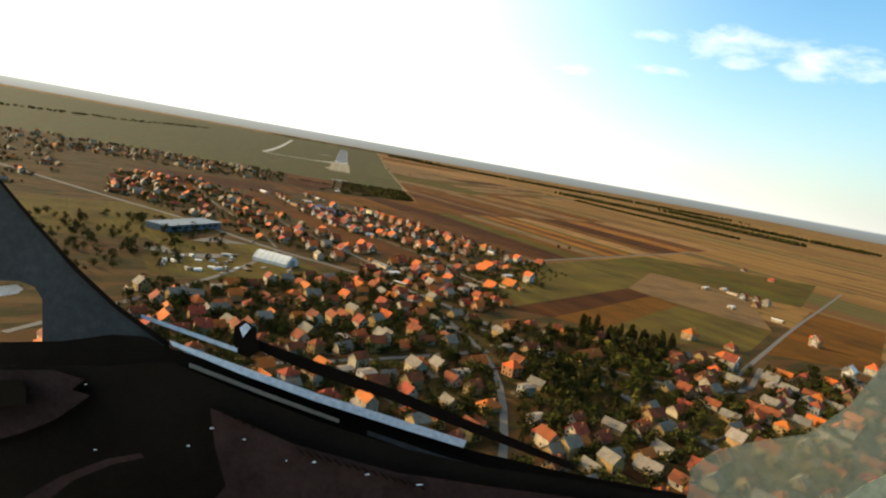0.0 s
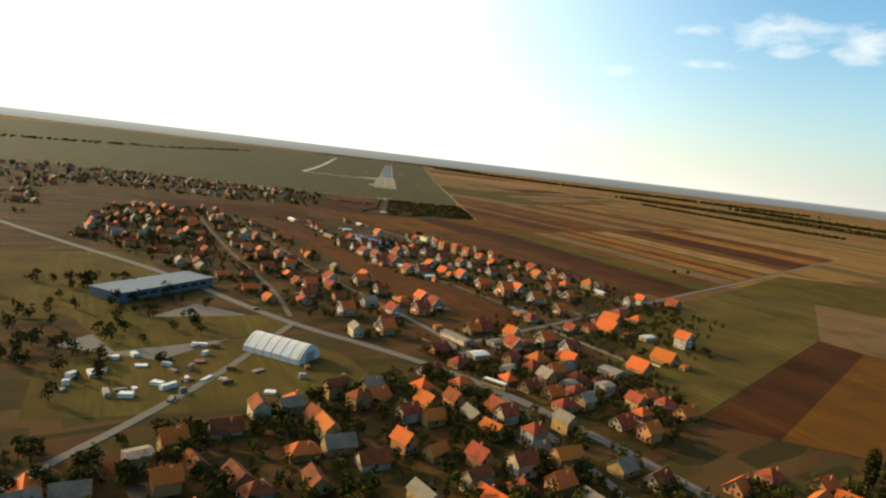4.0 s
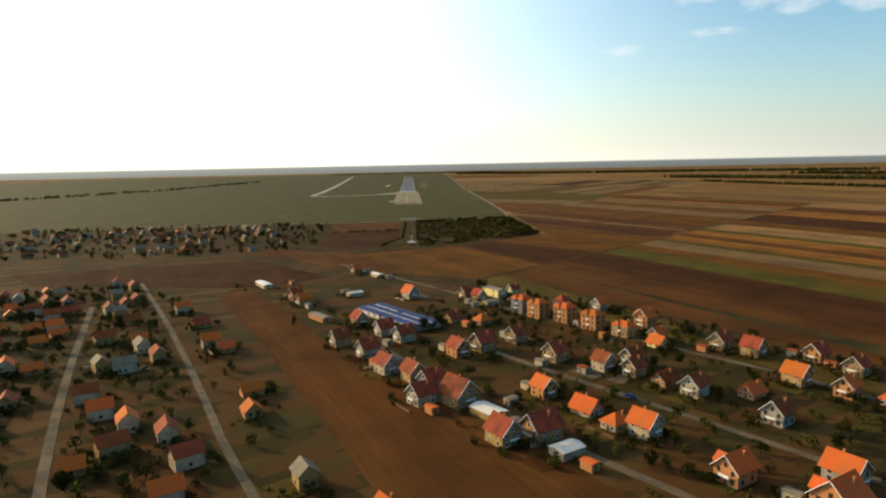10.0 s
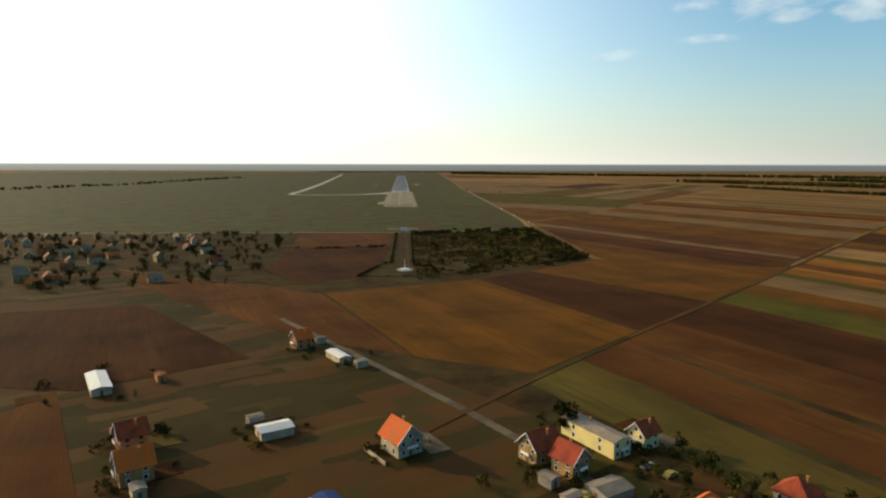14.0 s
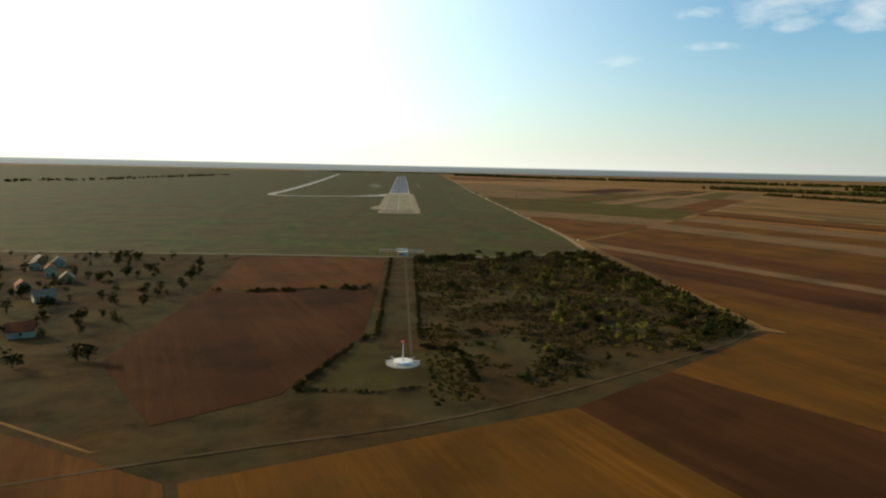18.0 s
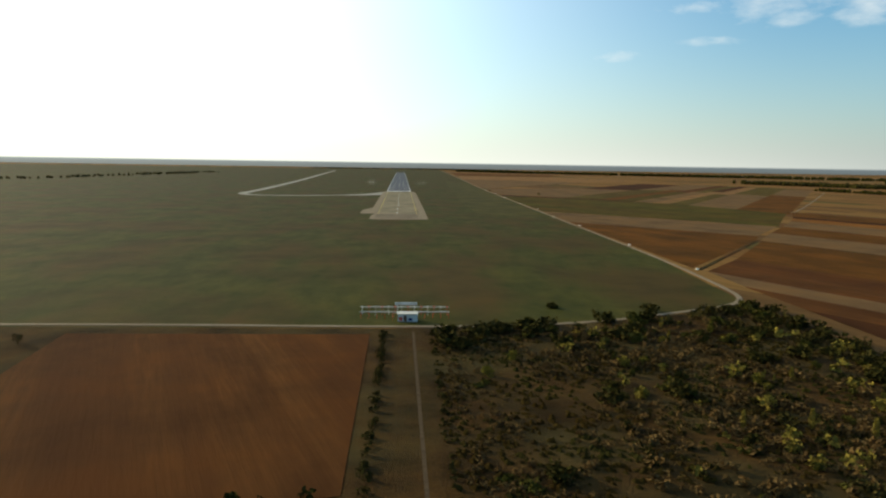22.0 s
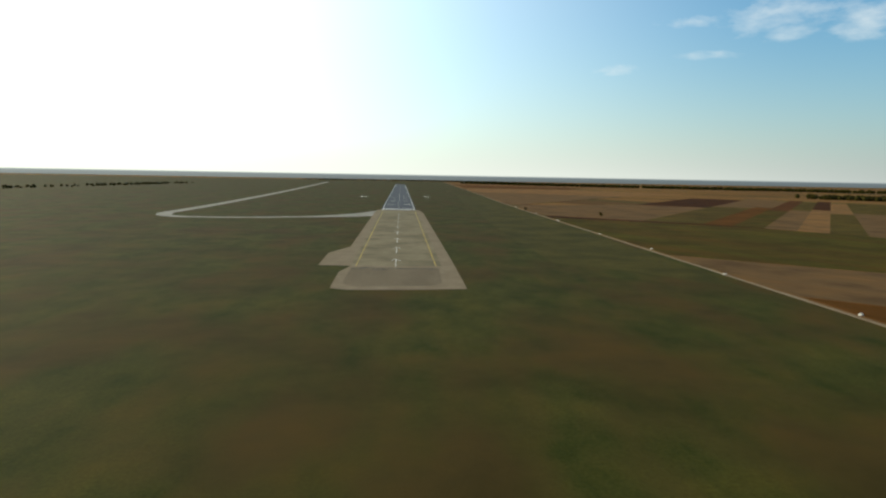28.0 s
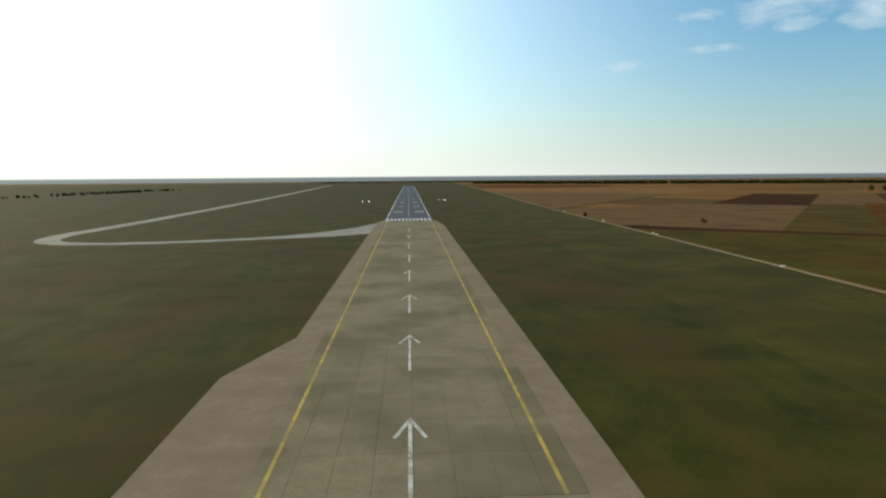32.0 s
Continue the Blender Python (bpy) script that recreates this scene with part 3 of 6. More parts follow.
field([(196, -1925), (380, -1742), (420, -1800), (318, -1952), (145, -2120), (126, -2040), (150, -2035)], "meadow")
field([(318, -1952), (420, -1800), (500, -1870), (480, -1930), (404, -2068), (348, -2006), (331, -1982)], "meadow_tan")
field([(380, -1742), (500, -1620), (800, -1640), (562, -1905), (500, -1868), (420, -1798)], "green")
field([(330, -2158), (408, -2080), (560, -1925), (600, -1990), (420, -2170)], "ochre")
field([(-112, -1097), (-11, -1099), (-11, -1206), (-100, -1222)], "plough_red")
field([(-100, -1227), (-11, -1212), (-14, -1308), (-34, -1376), (-62, -1398), (-98, -1345)], "plough")
field([(-135, -2060), (-45, -2018), (-36, -2050), (-100, -2100)], "meadow")
field([(-330, -1990), (-180, -1880), (-140, -1930), (-110, -2050), (-250, -2110)], "meadow")
field([(-330, -1500), (-140, -1455), (-60, -1555), (-110, -1590), (-280, -1560)], "plough")

# ---- roads ----
ribbon("perimeter_road", [(-420, -1084), (-104, -1084), (-4, -1089), (47, -1087), (79, -1080), (107, -1068), (140, -1054), (152, -1040), (157, -1020), (164, -930), (167, -800), (171, -620), (176, -400), (181, -140), (188, 200), (212, 800), (330, 4200)], 2.4, "dirt", 0.19,
       "pale dirt perimeter road round the airfield", "road")
ribbon("farm_track", [(152, -1050), (153, -1130), (156, -1250), (153, -1292), (140, -1312), (113, -1331), (62, -1366), (11, -1397), (-40, -1412), (-110, -1440)], 1.1, "track", 0.18, "narrow dirt track along the scrubland edge", "road")
ribbon("field_track", [(520, -486), (552, -455), (760, -175), (1062, 239)], 2.0, "dirt", 0.185, "pale dirt field track", "road")
ribbon("village_cross_road", [(60, -2036), (84, -2012), (113, -1985), (187, -1912), (320, -1783), (479, -1627), (730, -1380)], 3.5, "asphalt", 0.2, "grey asphalt village road running out to the fields", "road")
ribbon("east_road", [(262, -2228), (300, -2190), (452, -2036), (620, -1874), (790, -1706)], 3.2, "asphalt", 0.2, "grey asphalt road leading out past houses", "road")
ribbon("main_road", [(-420, -1720), (-234, -1868), (-130, -1942), (-45, -2030), (23, -2072), (67, -2112), (120, -2190), (180, -2330), (260, -2600)], 5.4, "asphalt", 0.205, "wide grey asphalt main road through the village", "road")
for line, width, mat in (([(120, -1990), (113, -1977), (82, -1912), (43, -1858), (20, -1815), (-20, -1740)], 3.2, "street"),
                         ([(150, -1955), (124, -1893), (90, -1842), (50, -1785), (30, -1750)], 3.2, "street"),
                         ([(205, -1898), (176, -1868), (150, -1812), (112, -1760), (60, -1690), (30, -1630), (-8, -1570), (-60, -1490)], 3.2, "street"),
                         ([(111, -1992), (126, -2020), (150, -2062)], 3.5, "dirt"),
                         ([(20, -1990), (42, -2028), (52, -2060)], 3.4, "asphalt"),
                         ([(-200, -1560), (-136, -1685), (-85, -1791), (-45, -1879), (20, -1990)], 2.8, "street"),
                         ([(-198, -1640), (-125, -1821), (-60, -1957), (-40, -2020)], 3.2, "street"),
                         ([(60, -2110), (100, -2230), (90, -2330), (40, -2480)], 3.4, "asphalt"),
                         ([(105, -2195), (170, -2250), (240, -2270), (300, -2200)], 3.4, "asphalt"),
                         ([(100, -2240), (30, -2280), (-80, -2330)], 3.4, "asphalt"),
                         ([(-36, -2030), (-60, -2150), (-120, -2300)], 3.4, "asphalt")):
    lift[0] += 0.001
    ribbon("village_street", line, width, mat, lift[0] + 0.02, "narrow worn village street between house plots", "road")
# ditches and hedgerows between parcels are darker, rough grass
for line in ([(6, -1630), (49, -1584), (109, -1525), (173, -1464), (290, -1350), (420, -1222), (730, -918)],
             [(169, -962), (287, -815)], [(287, -815), (330, -903)], [(330, -903), (396, -1038)], [(197, 190), (462, 594), (600, 804)], [(290, -1346), (300, -1330), (420, -1210)]):
    ribbon("ditch", line, 2.6, "town", 0.21, "dark weedy field ditch", "ditch")

# ---- runway ----
def plate(name, corners, mat, z, parent=None, label=""):
    s = Shape()
    n = len(corners)
    s.add([(x, y, z) for x, y in corners] + [(x, y, -0.2) for x, y in corners], [tuple(range(n))] + [(i, (i + 1) % n, (i + 1) % n + n, i + n) for i in range(n)])
    me = s.mesh(name, mat)
    return part(name, me, parent, label) if parent else new(name, me)


RX = -5.5   # runway centre line
runway = tagged(new("runway"), "long dark asphalt runway with a pale concrete lead-in", "runway", "", "structure")
shoulder = plate("shoulder", [(RX - 24, -578), (RX - 42, -576), (RX - 42.5, -520), (RX - 31.5, -484), (RX - 31.5, -150), (RX - 30, -8), (RX + 29, -8), (RX + 33, -80), (RX + 33.5, -560), (RX + 33, -648), (RX + 10, -651), (RX - 20, -652), (RX - 28, -648), (RX - 28.5, -600)],
                 "stained", 0.10, runway, "stained concrete margin")
plate("dark_surface", [(RX - 25, -8), (RX + 25, -8), (RX + 25, 2500), (RX - 25, 2500)], "runway_dark", 0.13, runway, "worn dark asphalt with rubber marks")
over = [(RX + 24.2, -584), (RX - 23.5, -584)]
for cx, cy, a0 in ((RX - 13, -632, 180), (RX + 12, -630, 270)):
    over += [(cx + 10.8 * math.cos(radians(a0 + 15 * k)), cy + 11.5 * math.sin(radians(a0 + 15 * k))) for k in range(7)]
plate("overrun", over, surface("tar_stained_concrete", (0.142, 0.109, 0.069), (0.190, 0.148, 0.094), size=7, rough=0.9, fine=0.5, bump=0.12, spec=0.04, c=(0.128, 0.100, 0.063), big=2, along=math.pi / 2, stretch=(0.25, 1.0, 1), even=True), 0.125, runway, "dark stained concrete overrun")
smear_rng = random.Random(3)
tar = surface("tar_smear", (0.062, 0.050, 0.036), (0.090, 0.073, 0.050), size=1.5, rough=0.85, fine=0.3, bump=0.1, c=(0.11, 0.088, 0.058), big=2)
for k in range(16):
    cx, cy, r = RX - 21 + 2.75 * k + smear_rng.uniform(-1, 1), -584 - smear_rng.uniform(0, 9), smear_rng.uniform(1.2, 3.4)
    plate("tar_smear", [(cx + r * q * math.cos(a * math.tau / 9), cy + r * 0.9 * q * math.sin(a * math.tau / 9)) for a, q in ((a, smear_rng.uniform(0.55, 1.0)) for a in range(9))], tar, 0.128 + 0.0004 * k, runway)
# concrete slabs of the lead-in, laid with open joints
cols, length = 8, 15.0
wid = 50.0 / cols
slab = Shape().box(-wid / 2 + 0.03, wid / 2 - 0.03, -length / 2 + 0.03, length / 2 - 0.03, -0.1, 0.145).mesh("slab", "concrete")
for j in range(38):
    for i in range(cols):
        part("slab", slab, runway, at=pose(RX - 24 + (i + 0.5) * wid, -8 - (j + 0.5) * length, 0.002 * ((i * 7 + j * 3) % 3)))
for side, w in ((-1, 21.2), (1, 22.8)):
    plate("edge_line", [(RX + side * w - 0.35, -578), (RX + side * w + 0.35, -578), (RX + side * w + 0.35, -20), (RX + side * w - 0.35, -20)], "yellow", 0.162, runway, "yellow edge line")
arrow = Shape().box(-0.36, 0.36, -34, -3, -0.02, 0.02)
arrow.add([(0, 0, 0.02), (-3.1, -9.5, 0.02), (-2.5, -10.1, 0.02), (0, -2.4, 0.02), (2.5, -10.1, 0.02), (3.1, -9.5, 0.02)], [(0, 1, 2, 3), (0, 3, 4, 5)])
arrow = arrow.mesh("arrow", "worn_white")
for k in range(8):
    part("arrow", arrow, runway, "white arrow" if k == 0 else "", pose(RX + 0.5, -547 + 63.4 * k, 0.155))
plate("threshold_bar", [(RX - 27, -10), (RX + 27, -10), (RX + 27, -7.5), (RX - 27, -7.5)], "white", 0.165, runway)
stripe = Shape().box(-0.95, 0.95, 0, 30, -0.02, 0.02).mesh("threshold_stripe", "white")
for i in range(12):
    part("threshold_stripe", stripe, runway, at=pose(RX - 21.5 + i * 43 / 11, -1, 0.145))
mark = Shape().box(-1.2, 1.2, 0, 24, -0.02, 0.02).mesh("touchdown_mark", "worn_white")
for y, n in ((150, 3), (300, 2), (450, 2), (600, 1)):
    for side in (-1, 1):
        for k in range(n):
            part("touchdown_mark", mark, runway, at=pose(RX + side * (9.5 + 4.2 * k), y, 0.145))
dash = Shape().box(-0.4, 0.4, 0, 30, -0.02, 0.02).mesh("centre_dash", "worn_white")
for k in range(36):
    part("centre_dash", dash, runway, at=pose(RX, 70 + 60 * k, 0.145))
for side in (-1, 1):
    plate("side_stripe", [(RX + side * 23.4 - 0.4, 0), (RX + side * 23.4 + 0.4, 0), (RX + side * 23.4 + 0.4, 2480), (RX + side * 23.4 - 0.4, 2480)], "white", 0.15, runway)
ribbon("taxiway", [(-28, -40), (-52, -110), (-90, -165), (-140, -192), (-195, -206), (-240, -206), (-272, -186), (-286, -130), (-282, -60), (-286, 130), (-312, 777), (-400, 2300), (-440, 3000)], 17.0, "gravel", 0.095,
       "pale concrete taxiway curving round to the runway", "taxiway")

# ---- trees and bushes ----
def leaves(rng, lobes, count, size, flat=1.0):
    """A crown of small leaf clumps round several lobes."""
    s = Shape()
    for _ in range(count):
        c, r = lobes[rng.randrange(len(lobes))]
        d = Vector((rng.gauss(0, 1), rng.gauss(0, 1), rng.gauss(0, 1) * flat)).normalized() * (rng.random() ** 0.35)
        p = Vector(c) + Vector((d.x * r[0], d.y * r[1], d.z * r[2]))
        u = Vector((rng.gauss(0, 1), rng.gauss(0, 1), rng.gauss(0, 0.6))).normalized()
        w = u.cross(Vector((rng.gauss(0, 1), rng.gauss(0, 1), rng.gauss(0, 1)))).normalized()
        k = size * rng.uniform(0.6, 1.3)
        mid = u.cross(w) * k * 0.25
        s.add([p - u * k, p - w * k * 0.6 + mid, p + u * k, p + w * k * 0.6 + mid], [(0, 1, 2), (0, 2, 3)])
    return s


def tree_parts(seed, height, spread, crown_mat, kind):
    rng = random.Random(seed)
    trunk = Shape()
    h0 = height * (0.14 if kind == "round" else 0.08)
    trunk.tube((0, 0, -0.2), (0.05 * height * rng.uniform(-1, 1), 0, height * 0.55), height * 0.028, height * 0.014)
    lobes = []
    if kind == "poplar":
        for k in range(7):
            f = k / 6
            lobes.append(((rng.uniform(-0.2, 0.2), rng.uniform(-0.2, 0.2), h0 + (height - h0) * (0.08 + 0.86 * f)), (spread * (0.5 + 0.5 * math.sin(math.pi * (0.15 + 0.8 * f))),) * 2 + (height * 0.11,)))
        trunk.tube((0, 0, height * 0.5), (0, 0, height * 0.92), height * 0.014, 0.03)
        count = 620
    else:
        for k in range(9):
            a, rr = rng.uniform(0, math.tau), spread * rng.uniform(0.15, 0.68)
            z = h0 + (height - h0) * rng.uniform(0.2, 0.82)
            r = spread * rng.uniform(0.34, 0.55)
            lobes.append(((rr * math.cos(a), rr * math.sin(a), z), (r, r, r * 0.8)))
            trunk.tube((0, 0, height * rng.uniform(0.25, 0.5)), (rr * math.cos(a), rr * math.sin(a), z), height * 0.012, 0.03, 5)
        count = 420
    crown = leaves(rng, lobes, count, spread * (0.26 if kind == "poplar" else 0.17))
    return trunk.mesh("trunk", "bark"), crown.mesh("crown", crown_mat)


def tree_kind(seed, height, spread, mat, kind, name, label, category="tree"):
    """A tree set aside, to be copied to its places."""
    return [tree_parts(seed, height, spread, mat, kind), name, label, category, None]


KINDS = {
    "oak": tree_kind(1, 9.0, 4.2, "leaf", "round", "broadleaf_tree", "full green broadleaf tree with an uneven crown"),
    "lime": tree_kind(2, 7.0, 3.2, "leaf_dark", "round", "broadleaf_tree", "dark green broadleaf garden tree"),
    "plum": tree_kind(3, 4.6, 2.5, "leaf", "round", "fruit_tree", "small green fruit tree in a garden"),
    "elm": tree_kind(4, 11.0, 5.0, "leaf_dark", "round", "broadleaf_tree", "tall dark green broadleaf tree"),
    "gold": tree_kind(5, 7.5, 3.0, "leaf_gold", "round", "broadleaf_tree", "broadleaf tree turning autumn yellow"),
    "poplar": tree_kind(6, 13.0, 2.3, "leaf_dark", "poplar", "poplar_tree", "slim dark green poplar in a row"),
    "poplar_gold": tree_kind(7, 10.0, 1.6, "leaf_gold", "poplar", "poplar_tree", "slim yellowing poplar in dry grass"),
}


def plant(kind, x, y, scale=1.0, turn=0.0, group=""):
    k = KINDS[kind]
    m = pose(x, y, 0, 0, 0, turn) @ Matrix.Diagonal((scale, scale, scale * (0.9 + 0.2 * ((x * 7.3 + y * 3.1) % 1)), 1))
    if k[4] is None:
        ob = thing(k[1], m, k[2], k[3], group)
        part("trunk", k[0][0], ob)
        part("crown", k[0][1], ob)
        k[4] = ob
        return ob
    ob = copy_thing(k[4], Matrix.Identity(4))
    ob.matrix_basis = m
    if group:
        ob["group"] = group
    return ob


def bush_mesh(seed, r, h, mat):
    rng = random.Random(seed)
    lobes = [((rng.uniform(-0.6, 0.6) * r, rng.uniform(-0.6, 0.6) * r, h * rng.uniform(0.25, 0.6)), (r * 0.55, r * 0.55, h * 0.42)) for _ in range(6)]
    return leaves(rng, lobes, 170, r * 0.2).mesh("bush", mat)


BUSH = {"green": bush_mesh(11, 2.2, 2.4, "leaf"), "dark": bush_mesh(12, 2.6, 3.0, "leaf_dark"), "gold": bush_mesh(13, 1.5, 2.6, "leaf_gold"), "low": bush_mesh(14, 1.8, 1.3, "leaf")}
BUSH_LABEL = {"green": "loose green bush in dry scrub", "dark": "dense dark green bush in dry scrub", "gold": "yellowing bush in dry scrub", "low": "low spreading green shrub"}


def bush(kind, x, y, scale, turn, group):
    ob = new("bush", BUSH[kind])
    ob.matrix_basis = pose(x, y, -0.1, 0, 0, turn) @ Matrix.Scale(scale, 4)
    return tagged(ob, BUSH_LABEL[kind], "bush", group)


# ---- houses ----
WINDOW = Shape().box(-0.68, 0.68, -0.06, 0.05, -0.8, 0.75).mesh("window", "trim")
WINDOW_FAR = Shape().box(-0.6, 0.6, -0.05, 0.05, -0.7, 0.7).mesh("window", "glass")
PANE = Shape().box(-0.57, 0.57, -0.075, 0.0, -0.66, 0.64).mesh("pane", "glass")
HOLE = Shape().box(-0.62, 0.62, -0.04, 0.02, -0.75, 0.75).mesh("opening", "dark")
DOOR = Shape().box(-0.5, 0.5, -0.08, 0.04, 0, 2.05).box(-0.58, -0.5, -0.1, 0.04, 0, 2.13).box(0.5, 0.58, -0.1, 0.04, 0, 2.13).box(-0.58, 0.58, -0.1, 0.04, 2.05, 2.13).mesh("door", "wood")
CHIMNEY = Shape().box(-0.3, 0.3, -0.3, 0.3, -1.2, 1.0).box(-0.38, 0.38, -0.38, 0.38, 1.0, 1.12).mesh("chimney", "brick")

WALLS = {"brick": ("brick", "unplastered orange hollow-brick"), "cream": ("cream", "cream rendered"), "white": ("wall_white", "white rendered"), "yellow": ("wall_yellow", "yellow rendered"),
         "grey": ("wall_grey", "unplastered grey block"), "slate": ("wall_slate", "blue-grey rendered")}
ROOFS = {"orange": ("roof_orange", "bright orange tile roof"), "red": ("roof_red", "dark red tile roof"), "grey": ("roof_grey", "weathered grey sheet roof"), "white": ("roof_white", "white sheet-metal roof")}
built = {}


def gable(w, d, h, rise):
    return [(-w / 2, -0.3), (w / 2, -0.3), (w / 2, h), (0, h + rise), (-w / 2, h)]


def roof_slabs(s, w, d, h, rise, over=0.55, thick=0.2, axis="y", y0=None, y1=None, cx=0.0):
    """Two pitched slabs with eaves that stand proud of the walls."""
    k = (w / 2 + over) / (w / 2)
    ze = h + rise - rise * k
    y0, y1 = (-d / 2 - over, d / 2 + over) if y0 is None else (y0, y1)
    for sx in (-1, 1):
        s.prism([(cx, h + rise + 0.02), (cx + sx * (w / 2 + over), ze + 0.02), (cx + sx * (w / 2 + over), ze + thick), (cx, h + rise + thick + 0.04)], y0, y1, axis)
    return s


def hipped(s, cx, cy, w, d, h, r, o, t=0.2):
    """A hipped roof with its ridge along the longer side."""
    e = [(cx - w / 2 - o, cy - d / 2 - o, h), (cx + w / 2 + o, cy - d / 2 - o, h), (cx + w / 2 + o, cy + d / 2 + o, h), (cx - w / 2 - o, cy + d / 2 + o, h)]
    half = max(0.3, d / 2 - w / 2)
    top = [(cx, cy - half, h + r), (cx, cy + half, h + r)]
    return s.add([*e, *[(p[0], p[1], h + t) for p in e], *[(p[0], p[1], p[2] + t) for p in top]],
                 [(0, 1, 2, 3), (0, 4, 5, 1), (1, 5, 6, 2), (2, 6, 7, 3), (3, 7, 4, 0), (4, 8, 5), (5, 8, 9, 6), (6, 9, 7), (7, 9, 8, 4)])


def house(x, y, turn, w=8.0, d=10.0, storeys=1, wall="cream", roof="orange", form="gable", near=True, group="village houses", size=0.84):
    key = (w, d, storeys, wall, roof, form, near)
    at = pose(x, y, 0, 0, 0, turn)
    if key in built:
        ob = copy_thing(built[key], at)
        return ob
    wm, wl = WALLS[wall]
    rm, rl = ROOFS[roof]
    h, rise = 2.55 * storeys + 0.2, w * (0.46 if form != "shed" else 0.1)
    tall = {1: "single-storey", 2: "two-storey", 3: "three-storey"}[storeys]
    shape = {"gable": "gabled", "hip": "hipped", "cross": "cross-gabled", "shed": "low-pitched", "twin": "twin-hipped"}[form]
    name = {"shed": "shed"}.get(form, "house")
    ob = thing(name, at @ Matrix.Diagonal((size, size, size * (1.22 if form == "twin" else 1.05), 1)), f"{tall} {shape} {wl} {name} with {rl}", name, group)
    built[key] = ob
    walls = Shape()
    rf = Shape()
    if form == "hip":
        walls.box(-w / 2, w / 2, -d / 2, d / 2, -0.3, h)
        hipped(rf, 0, 0, w, d, h, rise * 0.95, 0.6)
    elif form == "twin":
        # two tall blocks with hipped roofs and a set-back bay between them
        ww = w * 0.42
        rise = ww * 0.40
        for cx in (-w / 2 + ww / 2, w / 2 - ww / 2):
            walls.box(cx - ww / 2, cx + ww / 2, -d / 2, d / 2, -0.3, h)
            hipped(rf, cx, 0, ww, d, h, rise, 0.5)
        walls.box(-w / 2 + ww, w / 2 - ww, -d / 2 + 1.6, d / 2 - 0.6, -0.3, h)
        rf.prism([(-d / 2 + 1.3, h + 0.05), (d / 2 - 0.4, h + 0.05), (d / 2 - 0.4, h + 0.35), (0, h + rise + 0.1), (-d / 2 + 1.3, h + 0.35)], -w / 2 + ww * 0.7, w / 2 - ww * 0.7, "x")
    else:
        walls.prism(gable(w, d, h, rise), -d / 2, d / 2, "y")
        roof_slabs(rf, w, d, h, rise, 0.85 if form != "shed" else 0.3)
        if form == "cross":
            cw = d * 0.48
            cr = cw * 0.40
            walls.prism([(-cw / 2, -0.3), (cw / 2, -0.3), (cw / 2, h), (0, h + cr), (-cw / 2, h)], 0, -w / 2 - 1.6, "x")
            roof_slabs(rf, cw, 0, h, cr, 0.4, 0.2, "x", -w / 2 - 2.2, 0.0)
    part("wall", walls.mesh("wall", wm), ob)
    part("roof", rf.mesh("roof", rm), ob)
    if form in ("gable", "cross"):
        part("ridge", Shape().tube((0, -d / 2 - 0.8, h + rise + 0.2), (0, d / 2 + 0.8, h + rise + 0.2), 0.14, 0.14, 6).mesh("ridge", rm), ob)
    if near and storeys > 1 and form in ("gable", "cross"):
        k, o = (w / 2 + 0.9) / (w / 2), h + rise
        part("bargeboard", Shape().prism([(0, o + 0.26), (-(w / 2 + 0.9), o - rise * k + 0.24), (-(w / 2 + 0.9), o - rise * k), (0, o - 0.02), (w / 2 + 0.9, o - rise * k), (w / 2 + 0.9, o - rise * k + 0.24)], -d / 2 - 0.97, -d / 2 - 0.853).mesh("bargeboard", "trim"), ob, "white bargeboard")
    if form == "shed" and storeys == 1:
        part("door", DOOR, ob, at=pose(0, -d / 2 - 0.02, 0))
        return ob
    part("chimney", CHIMNEY, ob, at=pose(w * 0.2, d * 0.15, h + rise * 0.75 + 0.3))
    raw = wall in ("brick", "grey") and storeys > 1
    f0 = -d / 2
    x0 = -w / 2 - (1.6 if form == "cross" else 0)
    spots = []
    for st in range(storeys):
        z = 1.6 + 2.55 * st
        spots += [(-w * 0.29, f0, z, 0), (w * 0.29, f0, z, 0), (x0, 0.0 if form == "cross" else -d * 0.25, z, -90)] if near or st == 0 else [(-w * 0.26, f0, z, 0)]
        if near:
            spots += [(w / 2, -d * 0.25, z, 90)]
            if form != "cross":
                spots += [(x0, d * 0.25, z, -90)]
            spots += [(w / 2, d * 0.25, z, 90)]
    if form in ("gable", "cross"):
        spots.append((0, f0, h + 0.9, 0)) if rise > 2.2 else None
    for wx, wy, wz, wa in spots:
        if raw:
            part("window_opening", HOLE, ob, at=pose(wx, wy, wz, 0, 0, wa))
            continue
        win = part("window", WINDOW if near else WINDOW_FAR, ob, at=pose(wx, wy, wz, 0, 0, wa))
        if near:
            part("pane", PANE, win)
    part("door", DOOR, ob, at=pose(0, f0 + (1.6 if form == "twin" else 0), 0))
    if near and storeys > 1 and form != "hip":
        wide_, out = (0.155 * w, 0.5) if form == "twin" else (0.44 * w, 1.2)
        back = f0 + (1.6 if form == "twin" else 0)
        for st in range(1, storeys):
            z0 = 2.55 * st
            bal = part("balcony", Shape().box(-wide_ / 2, wide_ / 2, f0 - out, back, z0, z0 + 0.16).mesh("balcony", "wall_grey"), ob)
            part("parapet", Shape().box(-wide_ / 2, wide_ / 2, f0 - out, f0 - out + 0.1, z0 + 0.16, z0 + 0.95).mesh("parapet", "trim"), bal)
    return ob


